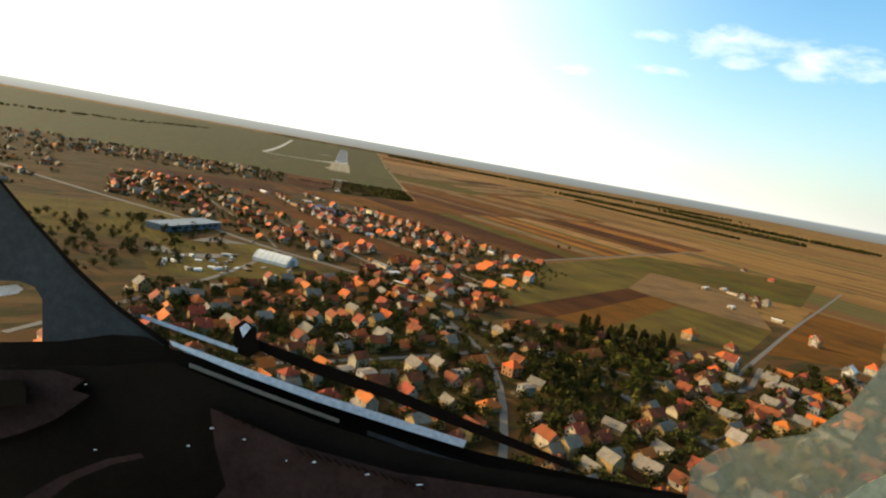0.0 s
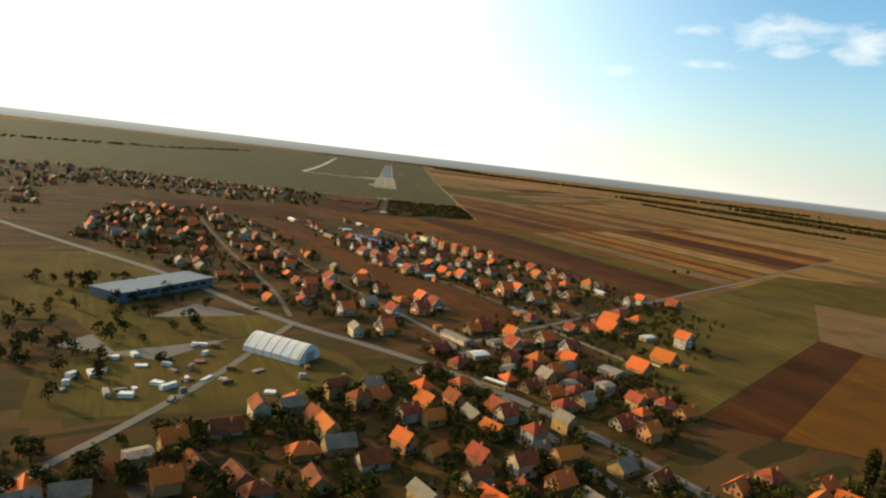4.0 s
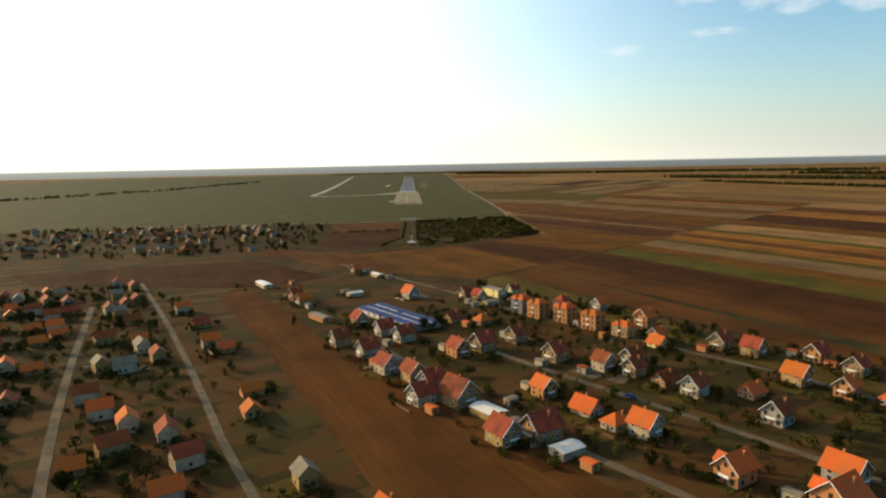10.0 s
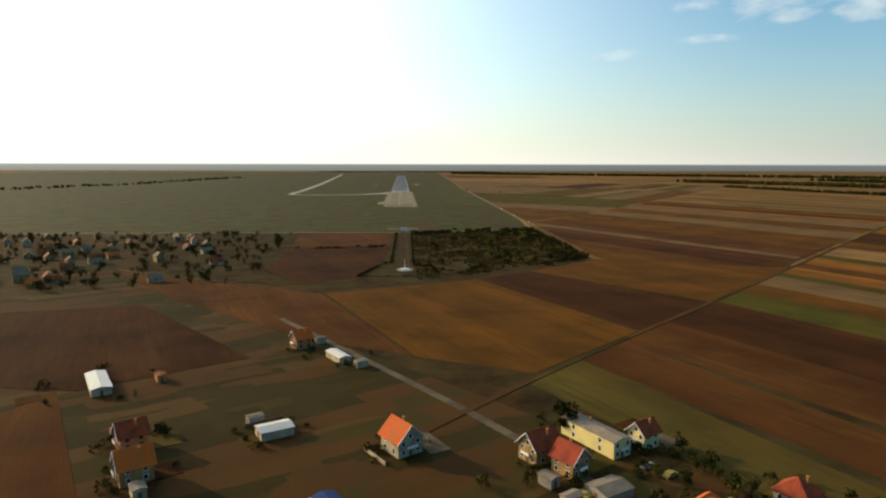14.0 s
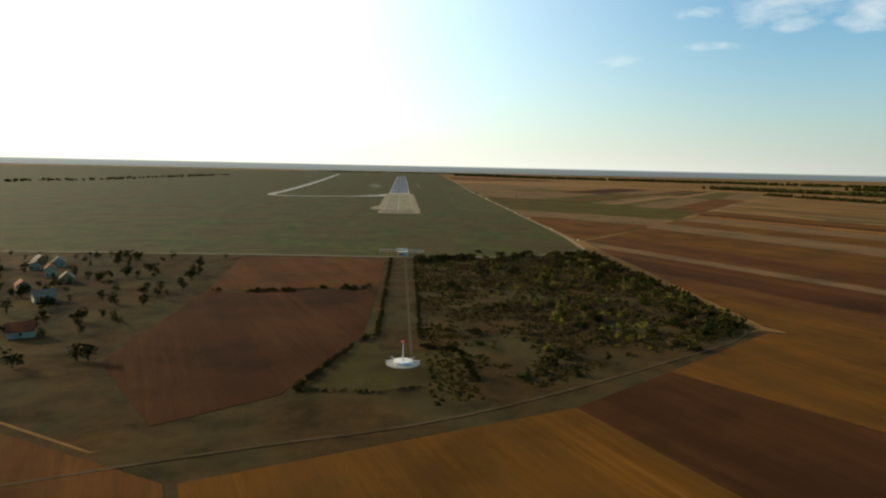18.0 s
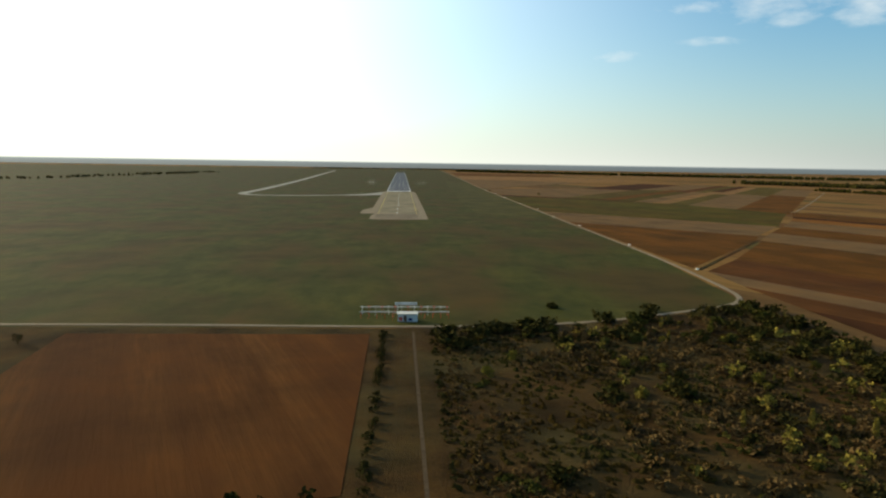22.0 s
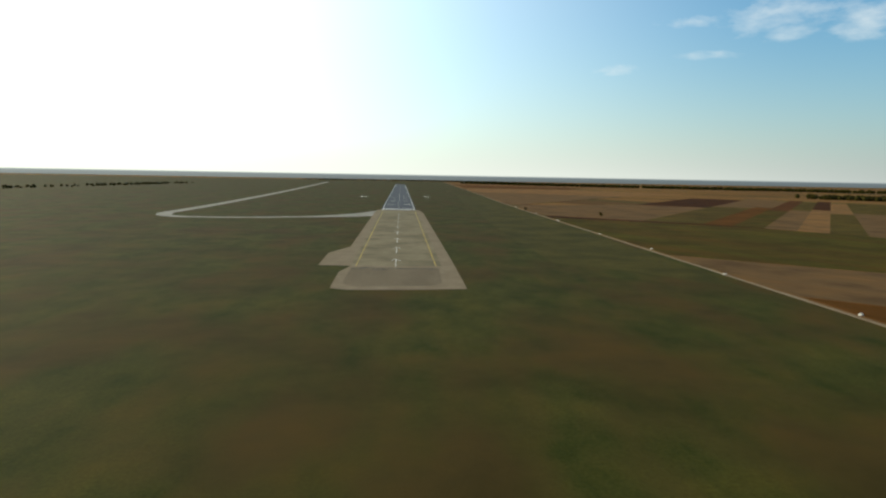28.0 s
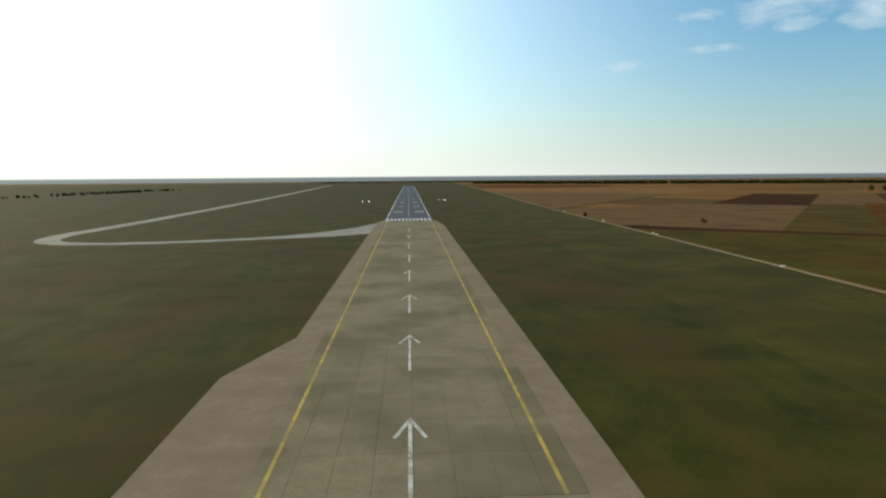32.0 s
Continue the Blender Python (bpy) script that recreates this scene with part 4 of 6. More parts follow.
# rows of houses: x, y, width, depth, storeys, walls, roof, form
TURN = -58
OUTER = [(53, -1640, 8, 26, 2, "yellow", "grey", "shed"), (66, -1642, 7, 8, 2, "yellow", "red", "gable"), (48, -1668, 9, 11, 1, "grey", "grey", "shed"), (36, -1648, 9, 11, 2, "cream", "red", "gable"),
         (42, -1656, 8, 9, 2, "cream", "red", "gable"), (63, -1689, 12, 10, 3, "slate", "orange", "twin"), (70, -1702, 12, 10, 3, "brick", "orange", "twin"), (82, -1713, 12, 10, 3, "brick", "orange", "twin"),
         (92, -1731, 12, 10, 3, "brick", "orange", "twin"), (90, -1673, 10, 9, 1, "white", "red", "hip"), (107, -1692, 8, 9, 2, "white", "orange", "gable"), (118, -1733, 10, 10, 3, "brick", "orange", "cross")]
OUTER_B = [(103, -1745, 12, 9, 2, "cream", "orange", "twin"), (115, -1757, 7, 9, 2, "cream", "orange", "gable"), (138, -1771, 9, 10, 2, "cream", "red", "gable"), (147, -1782, 9, 10, 2, "cream", "red", "gable"),
           (168, -1793, 9, 10, 2, "brick", "red", "gable"), (144, -1818, 9, 10, 2, "cream", "orange", "gable"), (154, -1832, 8, 10, 2, "brick", "orange", "gable"), (172, -1811, 9, 10, 2, "cream", "red", "gable"),
           (164, -1842, 9, 12, 1, "brick", "orange", "hip"), (184, -1840, 10, 13, 2, "cream", "orange", "hip"), (192, -1844, 8, 10, 2, "white", "orange", "gable"), (188, -1861, 6, 14, 1, "white", "white", "shed")]
MIDDLE = [(140, -1884, 8, 9, 3, "brick", "orange", "cross"), (150, -1900, 8, 9, 2, "brick", "orange", "gable"), (119, -1922, 11, 12, 2, "white", "orange", "cross"), (99, -1908, 12, 12, 3, "brick", "orange", "cross"),
          (85, -1887, 9, 11, 2, "brick", "orange", "cross"), (117, -1852, 9, 10, 2, "grey", "red", "gable"), (121, -1829, 8, 10, 1, "brick", "orange", "gable"), (102, -1825, 9, 10, 2, "white", "red", "gable"),
          (96, -1813, 8, 11, 1, "brick", "red", "gable"), (92, -1789, 8, 10, 2, "white", "red", "gable"), (78, -1794, 8, 9, 2, "white", "red", "gable"), (62, -1779, 10, 11, 2, "cream", "red", "gable")]
INNER = [(72, -1857, 9, 10, 2, "white", "orange", "gable"), (59, -1838, 9, 11, 1, "white", "orange", "gable"), (65, -1851, 8, 10, 1, "white", "orange", "hip"), (40, -1856, 11, 13, 2, "cream", "red", "gable"),
         (45, -1868, 8, 11, 1, "white", "white", "shed"), (26, -1837, 9, 15, 1, "cream", "white", "shed"), (17, -1824, 13, 14, 2, "cream", "red", "gable"), (4, -1823, 9, 11, 2, "white", "red", "gable"),
         (33, -1760, 10, 12, 2, "cream", "red", "gable"), (21, -1767, 9, 11, 2, "brick", "red", "gable"), (50, -1749, 9, 10, 2, "cream", "red", "gable")]
INNER_B = [(1, -1798, 9, 11, 2, "cream", "red", "gable"), (-10, -1787, 9, 11, 2, "white", "red", "gable"), (-19, -1764, 9, 10, 2, "white", "red", "gable"), (-13, -1728, 9, 10, 2, "white", "red", "gable"),
           (-27, -1707, 9, 9, 2, "cream", "red", "gable"), (-65, -1653, 9, 10, 2, "cream", "orange", "gable"), (-50, -1692, 7, 22, 1, "brick", "grey", "shed"), (0, -1641, 10, 11, 2, "white", "orange", "gable"),
           (-104, -1586, 8, 26, 1, "white", "white", "shed"), (-42, -1541, 8, 9, 2, "brick", "orange", "gable"), (-36, -1629, 8, 12, 1, "white", "white", "shed"), (-25, -1559, 6, 16, 1, "white", "white", "shed")]
CORNER = [(184, -1952, 9, 10, 1, "cream", "orange", "hip"), (152, -1984, 13, 16, 1, "cream", "orange", "gable"), (162, -1961, 12, 15, 1, "cream", "orange", "gable"), (138, -1990, 8, 10, 1, "brick", "orange", "gable"),
          (176, -1938, 9, 12, 1, "brick", "red", "hip"), (199, -1896, 8, 9, 2, "white", "orange", "gable"), (212, -1886, 8, 9, 2, "white", "orange", "gable"), (240, -1884, 10, 12, 1, "cream", "red", "gable"), (172, -1998, 7, 12, 1, "white", "white", "shed"),
          (190, -2008, 9, 10, 3, "white", "orange", "gable"), (164, -2042, 12, 15, 1, "cream", "orange", "gable"), (142, -2062, 11, 13, 1, "cream", "orange", "gable")]
NEAR = [(124, -2072, 12, 14, 1, "white", "grey", "shed"), (125, -1994, 7, 8, 1, "white", "red", "gable"), (100, -2030, 9, 11, 2, "cream", "orange", "gable"), (110, -2043, 9, 11, 2, "white", "red", "gable"),
        (82, -2026, 9, 9, 2, "cream", "orange", "gable"), (88, -2064, 11, 12, 1, "brick", "orange", "hip"), (79, -2047, 9, 10, 2, "cream", "red", "gable"), (68, -2008, 14, 10, 1, "brick", "red", "gable"),
        (42, -1971, 10, 10, 2, "cream", "red", "gable"), (16, -1996, 8, 10, 2, "white", "red", "gable"), (61, -2018, 9, 10, 1, "cream", "orange", "gable"), (-5, -1903, 9, 10, 2, "brick", "orange", "gable")]
LONE = [(416, -2108, 9, 10, 3, "cream", "orange", "cross"), (279, -2143, 11, 12, 2, "cream", "orange", "hip"),
        (268, -2212, 9, 10, 3, "white", "red", "gable"), (369, -2198, 9, 10, 3, "white", "white", "gable"), (409, -2176, 11, 11, 2, "white", "orange", "hip"), (104, -2275, 9, 10, 2, "brick", "orange", "hip"),
        (-39, -1946, 8, 10, 2, "brick", "orange", "gable"), (-28, -1922, 9, 10, 2, "white", "red", "gable"), (8, -1944, 9, 10, 2, "cream", "red", "gable"), (470, -1950, 10, 12, 1, "cream", "red", "gable")]
MORE = [(23, -1704, 9, 10, 1, "cream", "red", "gable"), (38, -1713, 9, 10, 1, "cream", "orange", "hip"), (48, -1821, 8, 9, 2, "brick", "orange", "gable"), (8, -1809, 9, 10, 2, "grey", "red", "gable"),
        (-3, -1741, 9, 11, 2, "white", "red", "gable"), (-33, -1745, 9, 10, 2, "cream", "red", "gable"), (88, -1802, 8, 9, 2, "cream", "red", "gable"), (112, -1891, 9, 11, 2, "grey", "orange", "gable"),
        (-73, -1635, 8, 9, 2, "brick", "red", "gable"), (35, -1955, 9, 11, 2, "brick", "orange", "gable"), (33, -1985, 10, 12, 2, "brick", "red", "gable"), (-7, -1918, 9, 10, 2, "cream", "orange", "gable"),
        (100, -1964, 10, 9, 1, "brick", "grey", "shed"), (104, -1977, 9, 10, 1, "white", "red", "hip"), (129, -1953, 9, 10, 2, "brick", "orange", "cross"), (28, -1858, 10, 11, 2, "cream", "red", "gable"),
        (112, -1765, 8, 9, 1, "yellow", "orange", "gable"), (22, -1965, 9, 10, 1, "cream", "orange", "hip"), (50, -2036, 8, 26, 1, "white", "grey", "shed"), (58, -2064, 9, 12, 1, "white", "white", "shed"),
        (28, -2116, 9, 10, 1, "cream", "orange", "hip"), (12, -2036, 9, 10, 2, "cream", "orange", "gable"), (-11, -2004, 9, 10, 2, "white", "orange", "gable")]
YARDS = [(455, -1873, 7, 12, 1, "white", "white", "shed"), (488, -1860, 7, 12, 1, "white", "white", "shed"), (484, -1885, 6, 18, 1, "white", "grey", "shed"), (481, -1911, 9, 11, 2, "grey", "red", "gable"),
         (491, -1920, 9, 11, 2, "cream", "red", "gable"), (499, -1928, 9, 11, 2, "white", "grey", "hip"), (419, -1982, 8, 10, 1, "white", "white", "shed"), (445, -2020, 5, 14, 1, "white", "white", "shed"),
         (303, -2160, 9, 10, 1, "cream", "red", "hip"), (278, -2188, 9, 10, 1, "cream", "orange", "hip"), (690, -1600, 9, 12, 1, "white", "red", "gable"), (680, -1688, 9, 12, 1, "cream", "red", "gable")]
placed = []
for row in (OUTER, OUTER_B, MIDDLE, INNER, INNER_B, CORNER, NEAR, LONE, MORE, YARDS):
    for k, (x, y, w, d, st, wall, roof, form) in enumerate(row):
        placed.append((x, y, max(w, d) * 0.62))
        turn = TURN + ((int(x * 13 + y * 7) % 9) - 4)
        if d >= 14:
            turn += 90
        if form == "twin":
            turn = -58 + (int(x) % 5)
        if (int(x) + int(y)) % 3 == 0 and form in ("gable", "hip") and d < 14:
            turn += 90
        house(x, y, turn, round(w * 0.92, 1), round(d * 0.92, 1), st, wall, roof, form)

# long low buildings among the park trees
for x, y, d, wall, roof in ((139, -2226, 22, "grey", "red"), (163, -2229, 26, "brick", "orange")):
    placed.append((x, y, 11))
    house(x, y, -56, 8, d, 1, wall, roof, "gable")
shelter_rng = random.Random(17)
for x, y, r in list(placed):
    if shelter_rng.random() < 0.45 or not -2060 < y < -1500 or x > 260:
        continue
    a = radians(shelter_rng.choice((31, 121, 211, 301)) + shelter_rng.uniform(-15, 15))
    px_, py_ = x + math.cos(a) * (r + 3.5), y + math.sin(a) * (r + 3.5)
    if all((px_ - u) ** 2 + (py_ - v) ** 2 > (w + 2.2) ** 2 for u, v, w in placed):
        placed.append((px_, py_, 2.4))
        house(px_, py_, TURN + shelter_rng.choice((0, 90)), 3.6, 5.2, 1, *shelter_rng.choice((("grey", "red", "shed"), ("white", "grey", "shed"), ("brick", "red", "shed"), ("grey", "grey", "shed"), ("brick", "orange", "shed"))), group="outhouses")
ROADS = [[(-234, -1868), (-130, -1942), (-45, -2030), (23, -2072), (67, -2112), (120, -2190), (180, -2330), (260, -2600)], [(60, -2110), (100, -2230), (90, -2330), (40, -2480)],
         [(105, -2195), (170, -2250), (240, -2270), (300, -2200)], [(100, -2240), (30, -2280), (-80, -2330)], [(-36, -2030), (-60, -2150), (-120, -2300)],
         [(-200, -1560), (-136, -1685), (-85, -1791), (-45, -1879), (20, -1990), (52, -2060)], [(-198, -1640), (-125, -1821), (-60, -1957), (-40, -2020)], [(262, -2228), (300, -2190), (452, -2036)],
         [(84, -2012), (187, -1912), (320, -1783)], [(150, -1955), (90, -1842), (30, -1750)], [(120, -1990), (82, -1912), (43, -1858), (-20, -1740)], [(205, -1898), (150, -1812), (60, -1690), (-8, -1570), (-60, -1490)]]


def road_gap(x, y):
    best = 1e9
    for line in ROADS:
        for a, b in zip(line, line[1:]):
            a, b, p = Vector(a), Vector(b), Vector((x, y))
            t = max(0, min(1, (p - a).dot(b - a) / (b - a).length_squared))
            best = min(best, (p - a.lerp(b, t)).length)
    return best


def inside(x, y, poly):
    hit = False
    for (x0, y0), (x1, y1) in zip(poly, poly[1:] + poly[:1]):
        if (y0 > y) != (y1 > y) and x < (x1 - x0) * (y - y0) / (y1 - y0) + x0:
            hit = not hit
    return hit


def free(x, y, r):
    return all((x - a) ** 2 + (y - b) ** 2 > (r + c) ** 2 for a, b, c in placed)


SUBURB = [(-110, -2420), (-95, -2190), (-40, -2160), (30, -2090), (70, -2125), (110, -2180), (150, -2170), (240, -2200), (330, -2210), (390, -2240), (330, -2340), (200, -2420)]
CLOSE = [(30, -2068), (60, -2030), (110, -2055), (150, -2090), (140, -2125), (110, -2160), (75, -2110)]
OLD = [(-300, -1620), (-210, -1560), (-140, -1640), (-80, -1760), (-40, -1850), (20, -1960), (25, -2010), (0, -2050), (-40, -2010), (-130, -1930), (-240, -1840)]
PARK = [(112, -2262), (140, -2215), (160, -2190), (228, -2186), (212, -2240), (165, -2300), (120, -2312)]
rng = random.Random(5)
for area, count, gap in ((CLOSE, 28, 4.6), (SUBURB, 165, 4.7)):
    xs, ys = [p[0] for p in area], [p[1] for p in area]
    made = 0
    for _ in range(4000):
        if made >= count:
            break
        x, y = rng.uniform(min(xs), max(xs)), rng.uniform(min(ys), max(ys))
        if not inside(x, y, area) or inside(x, y, PARK) or not 8.5 < road_gap(x, y) < 60 or not free(x, y, gap):
            continue
        made += 1
        placed.append((x, y, gap))
        w, d, st = rng.choice(((7, 9, 1), (8, 10, 1), (7, 9, 2), (8, 12, 1), (8, 9, 2)))
        style = rng.choice((("cream", "orange", "gable"), ("cream", "orange", "hip"), ("cream", "red", "hip"), ("brick", "orange", "gable"), ("cream", "grey", "gable"), ("grey", "grey", "shed"), ("white", "red", "gable"), ("cream", "red", "gable"), ("brick", "red", "gable"), ("grey", "red", "hip")))
        house(x, y, rng.choice((-58, -58, -50, 32)) + rng.uniform(-8, 8), w, d, st, *style, near=False, group="suburb houses", size=0.78)
# houses too many or too far to tell apart, as joined rows of small gabled houses
def hamlet(name, area, count, gap, label, near_road=True):
    s = Shape()
    xs, ys = [p[0] for p in area], [p[1] for p in area]
    made = 0
    for _ in range(count * 30):
        if made >= count:
            break
        x, y = rng.uniform(min(xs), max(xs)), rng.uniform(min(ys), max(ys))
        if not inside(x, y, area) or inside(x, y, PARK) or road_gap(x, y) < 7 or not free(x, y, gap):
            continue
        made += 1
        placed.append((x, y, gap))
        w, d, h, m = rng.uniform(5, 7), rng.uniform(7, 10), rng.choice((2.6, 2.8, 5.0)), pose(x, y, 0, 0, 0, rng.choice((31, 121)) + rng.uniform(-10, 10))
        rise, slot = w * 0.42, rng.choice((2, 3, 3, 4, 3, 4, 4))
        one = Shape().prism([(-w / 2, -0.3), (w / 2, -0.3), (w / 2, h), (0, h + rise), (-w / 2, h)], -d / 2, d / 2, "y", rng.choice((0, 1)))
        n = len(one.f)
        roof_slabs(one, w, d, h, rise, 0.4)
        one.s[n:] = [slot] * (len(one.f) - n)
        for wx in (-w * 0.25, w * 0.25):
            one.box(wx - 0.45, wx + 0.45, -d / 2 - 0.05, -d / 2, 0.9, 2.1, 5)
        one.box(-w / 2 - 0.05, -w / 2, -0.5, 0.5, 0.9, 2.1, 5)
        base = len(s.v)
        s.v += [tuple(m @ Vector(v)) for v in one.v]
        s.f += [tuple(k + base for k in f) for f in one.f]
        s.s += one.s
    return tagged(new(name, s.mesh(name, "cream", "wall_white", "roof_orange", "roof_red", "roof_grey", "glass")), label, "houses", "", "stuff")


hamlet("suburb_rows", SUBURB, 200, 3.6, "dense rows of small tiled houses in the suburb")
old_kinds = {}
xs, ys, made = [p[0] for p in OLD], [p[1] for p in OLD], 0
for _ in range(3000):
    x, y = rng.uniform(min(xs), max(xs)), rng.uniform(min(ys), max(ys))
    if made >= 100 or not inside(x, y, OLD) or road_gap(x, y) < 7 or not free(x, y, 5.4):
        continue
    made += 1
    placed.append((x, y, 5.4))
    kind = made % 10
    at = pose(x, y, 0, 0, 0, rng.choice((31, 121)) + rng.uniform(-10, 10))
    if kind in old_kinds:
        copy_thing(old_kinds[kind], at)
        continue
    w, d, h = rng.uniform(5, 6.5), rng.uniform(6.5, 9), rng.choice((2.5, 2.7, 4.4))
    wall, wl = rng.choice((("cream", "cream rendered"), ("wall_white", "white rendered"), ("brick", "orange brick")))
    roof, rl = (("roof_red", "dark red tile roof"), ("roof_orange", "orange tile roof"), ("roof_red", "dark red tile roof"), ("roof_grey", "weathered grey sheet roof"))[kind % 4]
    ob = thing("house", at, f"older small {wl} house with {rl}", "house", "older houses along narrow streets")
    part("wall", Shape().prism([(-w / 2, -0.3), (w / 2, -0.3), (w / 2, h), (0, h + w * 0.42), (-w / 2, h)], -d / 2, d / 2, "y").box(-w * 0.3, -w * 0.12, -d / 2 - 0.05, -d / 2, 0.9, 2.0, 1).box(w * 0.12, w * 0.3, -d / 2 - 0.05, -d / 2, 0.9, 2.0, 1)
         .box(-w / 2 - 0.05, -w / 2, -0.5, 0.5, 0.9, 2.0, 1).mesh("wall", wall, "glass"), ob)
    part("roof", roof_slabs(Shape(), w, d, h, w * 0.42, 0.5).mesh("roof", roof), ob)
    old_kinds[kind] = ob
hamlet("far_village_rows", [(-480, -1400), (-480, -1130), (-215, -1130), (-160, -1200), (-130, -1300), (-112, -1385), (-200, -1410)], 62, 6.0, "far tiled houses beside the airfield")
hamlet("far_town_rows", [(-1100, -2300), (-1100, -1100), (-440, -1120), (-430, -1500), (-330, -1700), (-300, -1900), (-440, -2300)], 380, 7.0, "far town of low tiled houses")

# ---- trees in place ----
def scatter(area, count, kinds, low, high, gap, group, grow=0.0):
    xs, ys = [p[0] for p in area], [p[1] for p in area]
    made = 0
    for _ in range(count * 12):
        if made >= count:
            return
        x, y = rng.uniform(min(xs), max(xs)), rng.uniform(min(ys), max(ys))
        if inside(x, y, area) and road_gap(x, y) > 4.5 and free(x, y, gap):
            made += 1
            placed.append((x, y, gap * 0.6))
            plant(rng.choice(kinds), x, y, rng.uniform(low, high), rng.uniform(0, 360), group)


def grove(name, area, count, low, high, mats, label, clear=1.2):
    """Trees too many to tell apart, as one stand: short trunks and loose crowns of leaf clumps."""
    xs, ys = [p[0] for p in area], [p[1] for p in area]
    for mat in mats:
        s = Shape()
        made = 0
        for _ in range(count * 14):
            if made >= count // len(mats):
                break
            x, y = rng.uniform(min(xs), max(xs)), rng.uniform(min(ys), max(ys))
            if not inside(x, y, area) or road_gap(x, y) < 4.0 or not free(x, y, clear):
                continue
            made += 1
            h = rng.uniform(low, high)
            r = h * rng.uniform(0.3, 0.45)
            lobes = [((rng.uniform(-0.55, 0.55) * r, rng.uniform(-0.55, 0.55) * r, h * rng.uniform(0.28, 0.72)), (r * 0.65, r * 0.65, h * 0.24)) for _ in range(6)]
            crown = leaves(rng, lobes, 84, r * 0.25)
            s.add([(x + v[0], y + v[1], v[2]) for v in crown.v], crown.f)
            s.tube((x, y, -0.1), (x, y, h * 0.5), h * 0.03, h * 0.015, 5)
        tagged(new(name, s.mesh(name, mat)), label, "trees", "", "stuff")


scatter(PARK, 48, ("elm", "oak", "elm", "gold", "oak"), 0.8, 1.15, 3.0, "trees of the village park")
scatter(SUBURB, 110, ("lime", "plum", "oak", "plum", "lime", "elm"), 0.65, 1.05, 1.6, "garden trees")
scatter(CLOSE, 16, ("lime", "plum", "oak"), 0.6, 0.9, 1.6, "garden trees")
scatter(OLD, 40, ("lime", "plum", "plum", "oak"), 0.65, 1.0, 1.6, "garden trees")
VILLAGE = [(-40, -1720), (40, -1640), (110, -1690), (215, -1860), (240, -1900), (200, -2030), (150, -2080), (80, -2075), (60, -2000), (100, -1960), (30, -1850)]
scatter(VILLAGE, 70, ("plum", "lime", "plum"), 0.5, 0.95, 1.6, "garden trees")
grove("garden_trees", SUBURB, 2300, 3.0, 8.5, ("leaf_dark", "leaf_dark", "leaf"), "dense dark green garden trees between houses")
grove("garden_trees", OLD, 420, 2.5, 6.5, ("leaf_dark", "leaf"), "dark green garden trees between older houses")
grove("garden_trees", VILLAGE, 560, 2.0, 5.8, ("leaf_dark", "leaf"), "dark green shrubs and small trees round village houses")
grove("garden_trees", CLOSE, 150, 2.5, 6.0, ("leaf_dark",), "dark green garden trees beside the crossroads")
def skirts(name, mat, label, seed, share):
    """Shrubs and low trees close round the houses of the village."""
    g2 = random.Random(seed)
    s = Shape()
    for x, y, r in placed:
        if not -2060 < y < -1500 or r < 4.0 or x > 260:
            continue
        for _ in range(share):
            a, q = g2.uniform(0, math.tau), r + g2.uniform(-0.5, 4.5)
            u, v = x + math.cos(a) * q, y + math.sin(a) * q
            if road_gap(u, v) < 2.6:
                continue
            h = g2.uniform(1.0, 3.4)
            w = h * g2.uniform(0.45, 0.75)
            lobes = [((u + g2.uniform(-0.6, 0.6) * w, v + g2.uniform(-0.6, 0.6) * w, h * g2.uniform(0.3, 0.65)), (w * 0.6, w * 0.6, h * 0.36)) for _ in range(4)]
            crown = leaves(g2, lobes, 46, w * 0.3)
            s.add(crown.v, crown.f)
    tagged(new(name, s.mesh(name, mat)), label, "shrubs", "", "stuff")


skirts("garden_shrubs", "leaf_dark", "dark shrubs and hedges close round village houses", 41, 6)
skirts("garden_shrubs", "leaf", "green shrubs close round village houses", 42, 3)
hamlet("west_rows", [(-430, -2120), (-230, -2010), (-180, -2150), (-230, -2330), (-430, -2420)], 60, 6.0, "low tiled houses west of the storage yard")
grove("roadside_trees", [(-420, -2150), (-140, -1960), (-50, -2050), (-110, -2180), (-420, -2420)], 380, 4.0, 9.0, ("leaf_dark",), "dense dark trees beside the storage yard", 2.0)
grove("far_town_trees", [(-1100, -2300), (-1100, -1100), (-440, -1120), (-430, -1500), (-330, -1700), (-300, -1900), (-440, -2300)], 700, 4.0, 9.0, ("leaf_dark",), "dark trees among far town houses")
grove("far_trees", [(-480, -1105), (-118, -1105), (-104, -1300), (-100, -1395), (-240, -1420), (-480, -1420)], 420, 3.5, 8.0, ("leaf_dark",), "dark trees round far houses")
grove("thicket", [(165, -1905), (210, -1880), (260, -1890), (250, -1950), (200, -2005), (165, -1990)], 70, 2.5, 5.0, ("leaf_dark",), "dark thicket beside orange-roofed houses")
grove("thicket", [(60, -1628), (140, -1718), (215, -1848), (208, -1858), (128, -1728), (52, -1640)], 80, 2.5, 6.0, ("leaf_dark",), "dark trees behind the outer row of houses")
for k in range(30):
    plant("poplar", 180 + 2.1 * k + rng.uniform(-2, 2), -2176 - 0.5 * k + rng.uniform(-5, 5), rng.uniform(0.55, 1.1), rng.uniform(0, 360), "row of poplars")
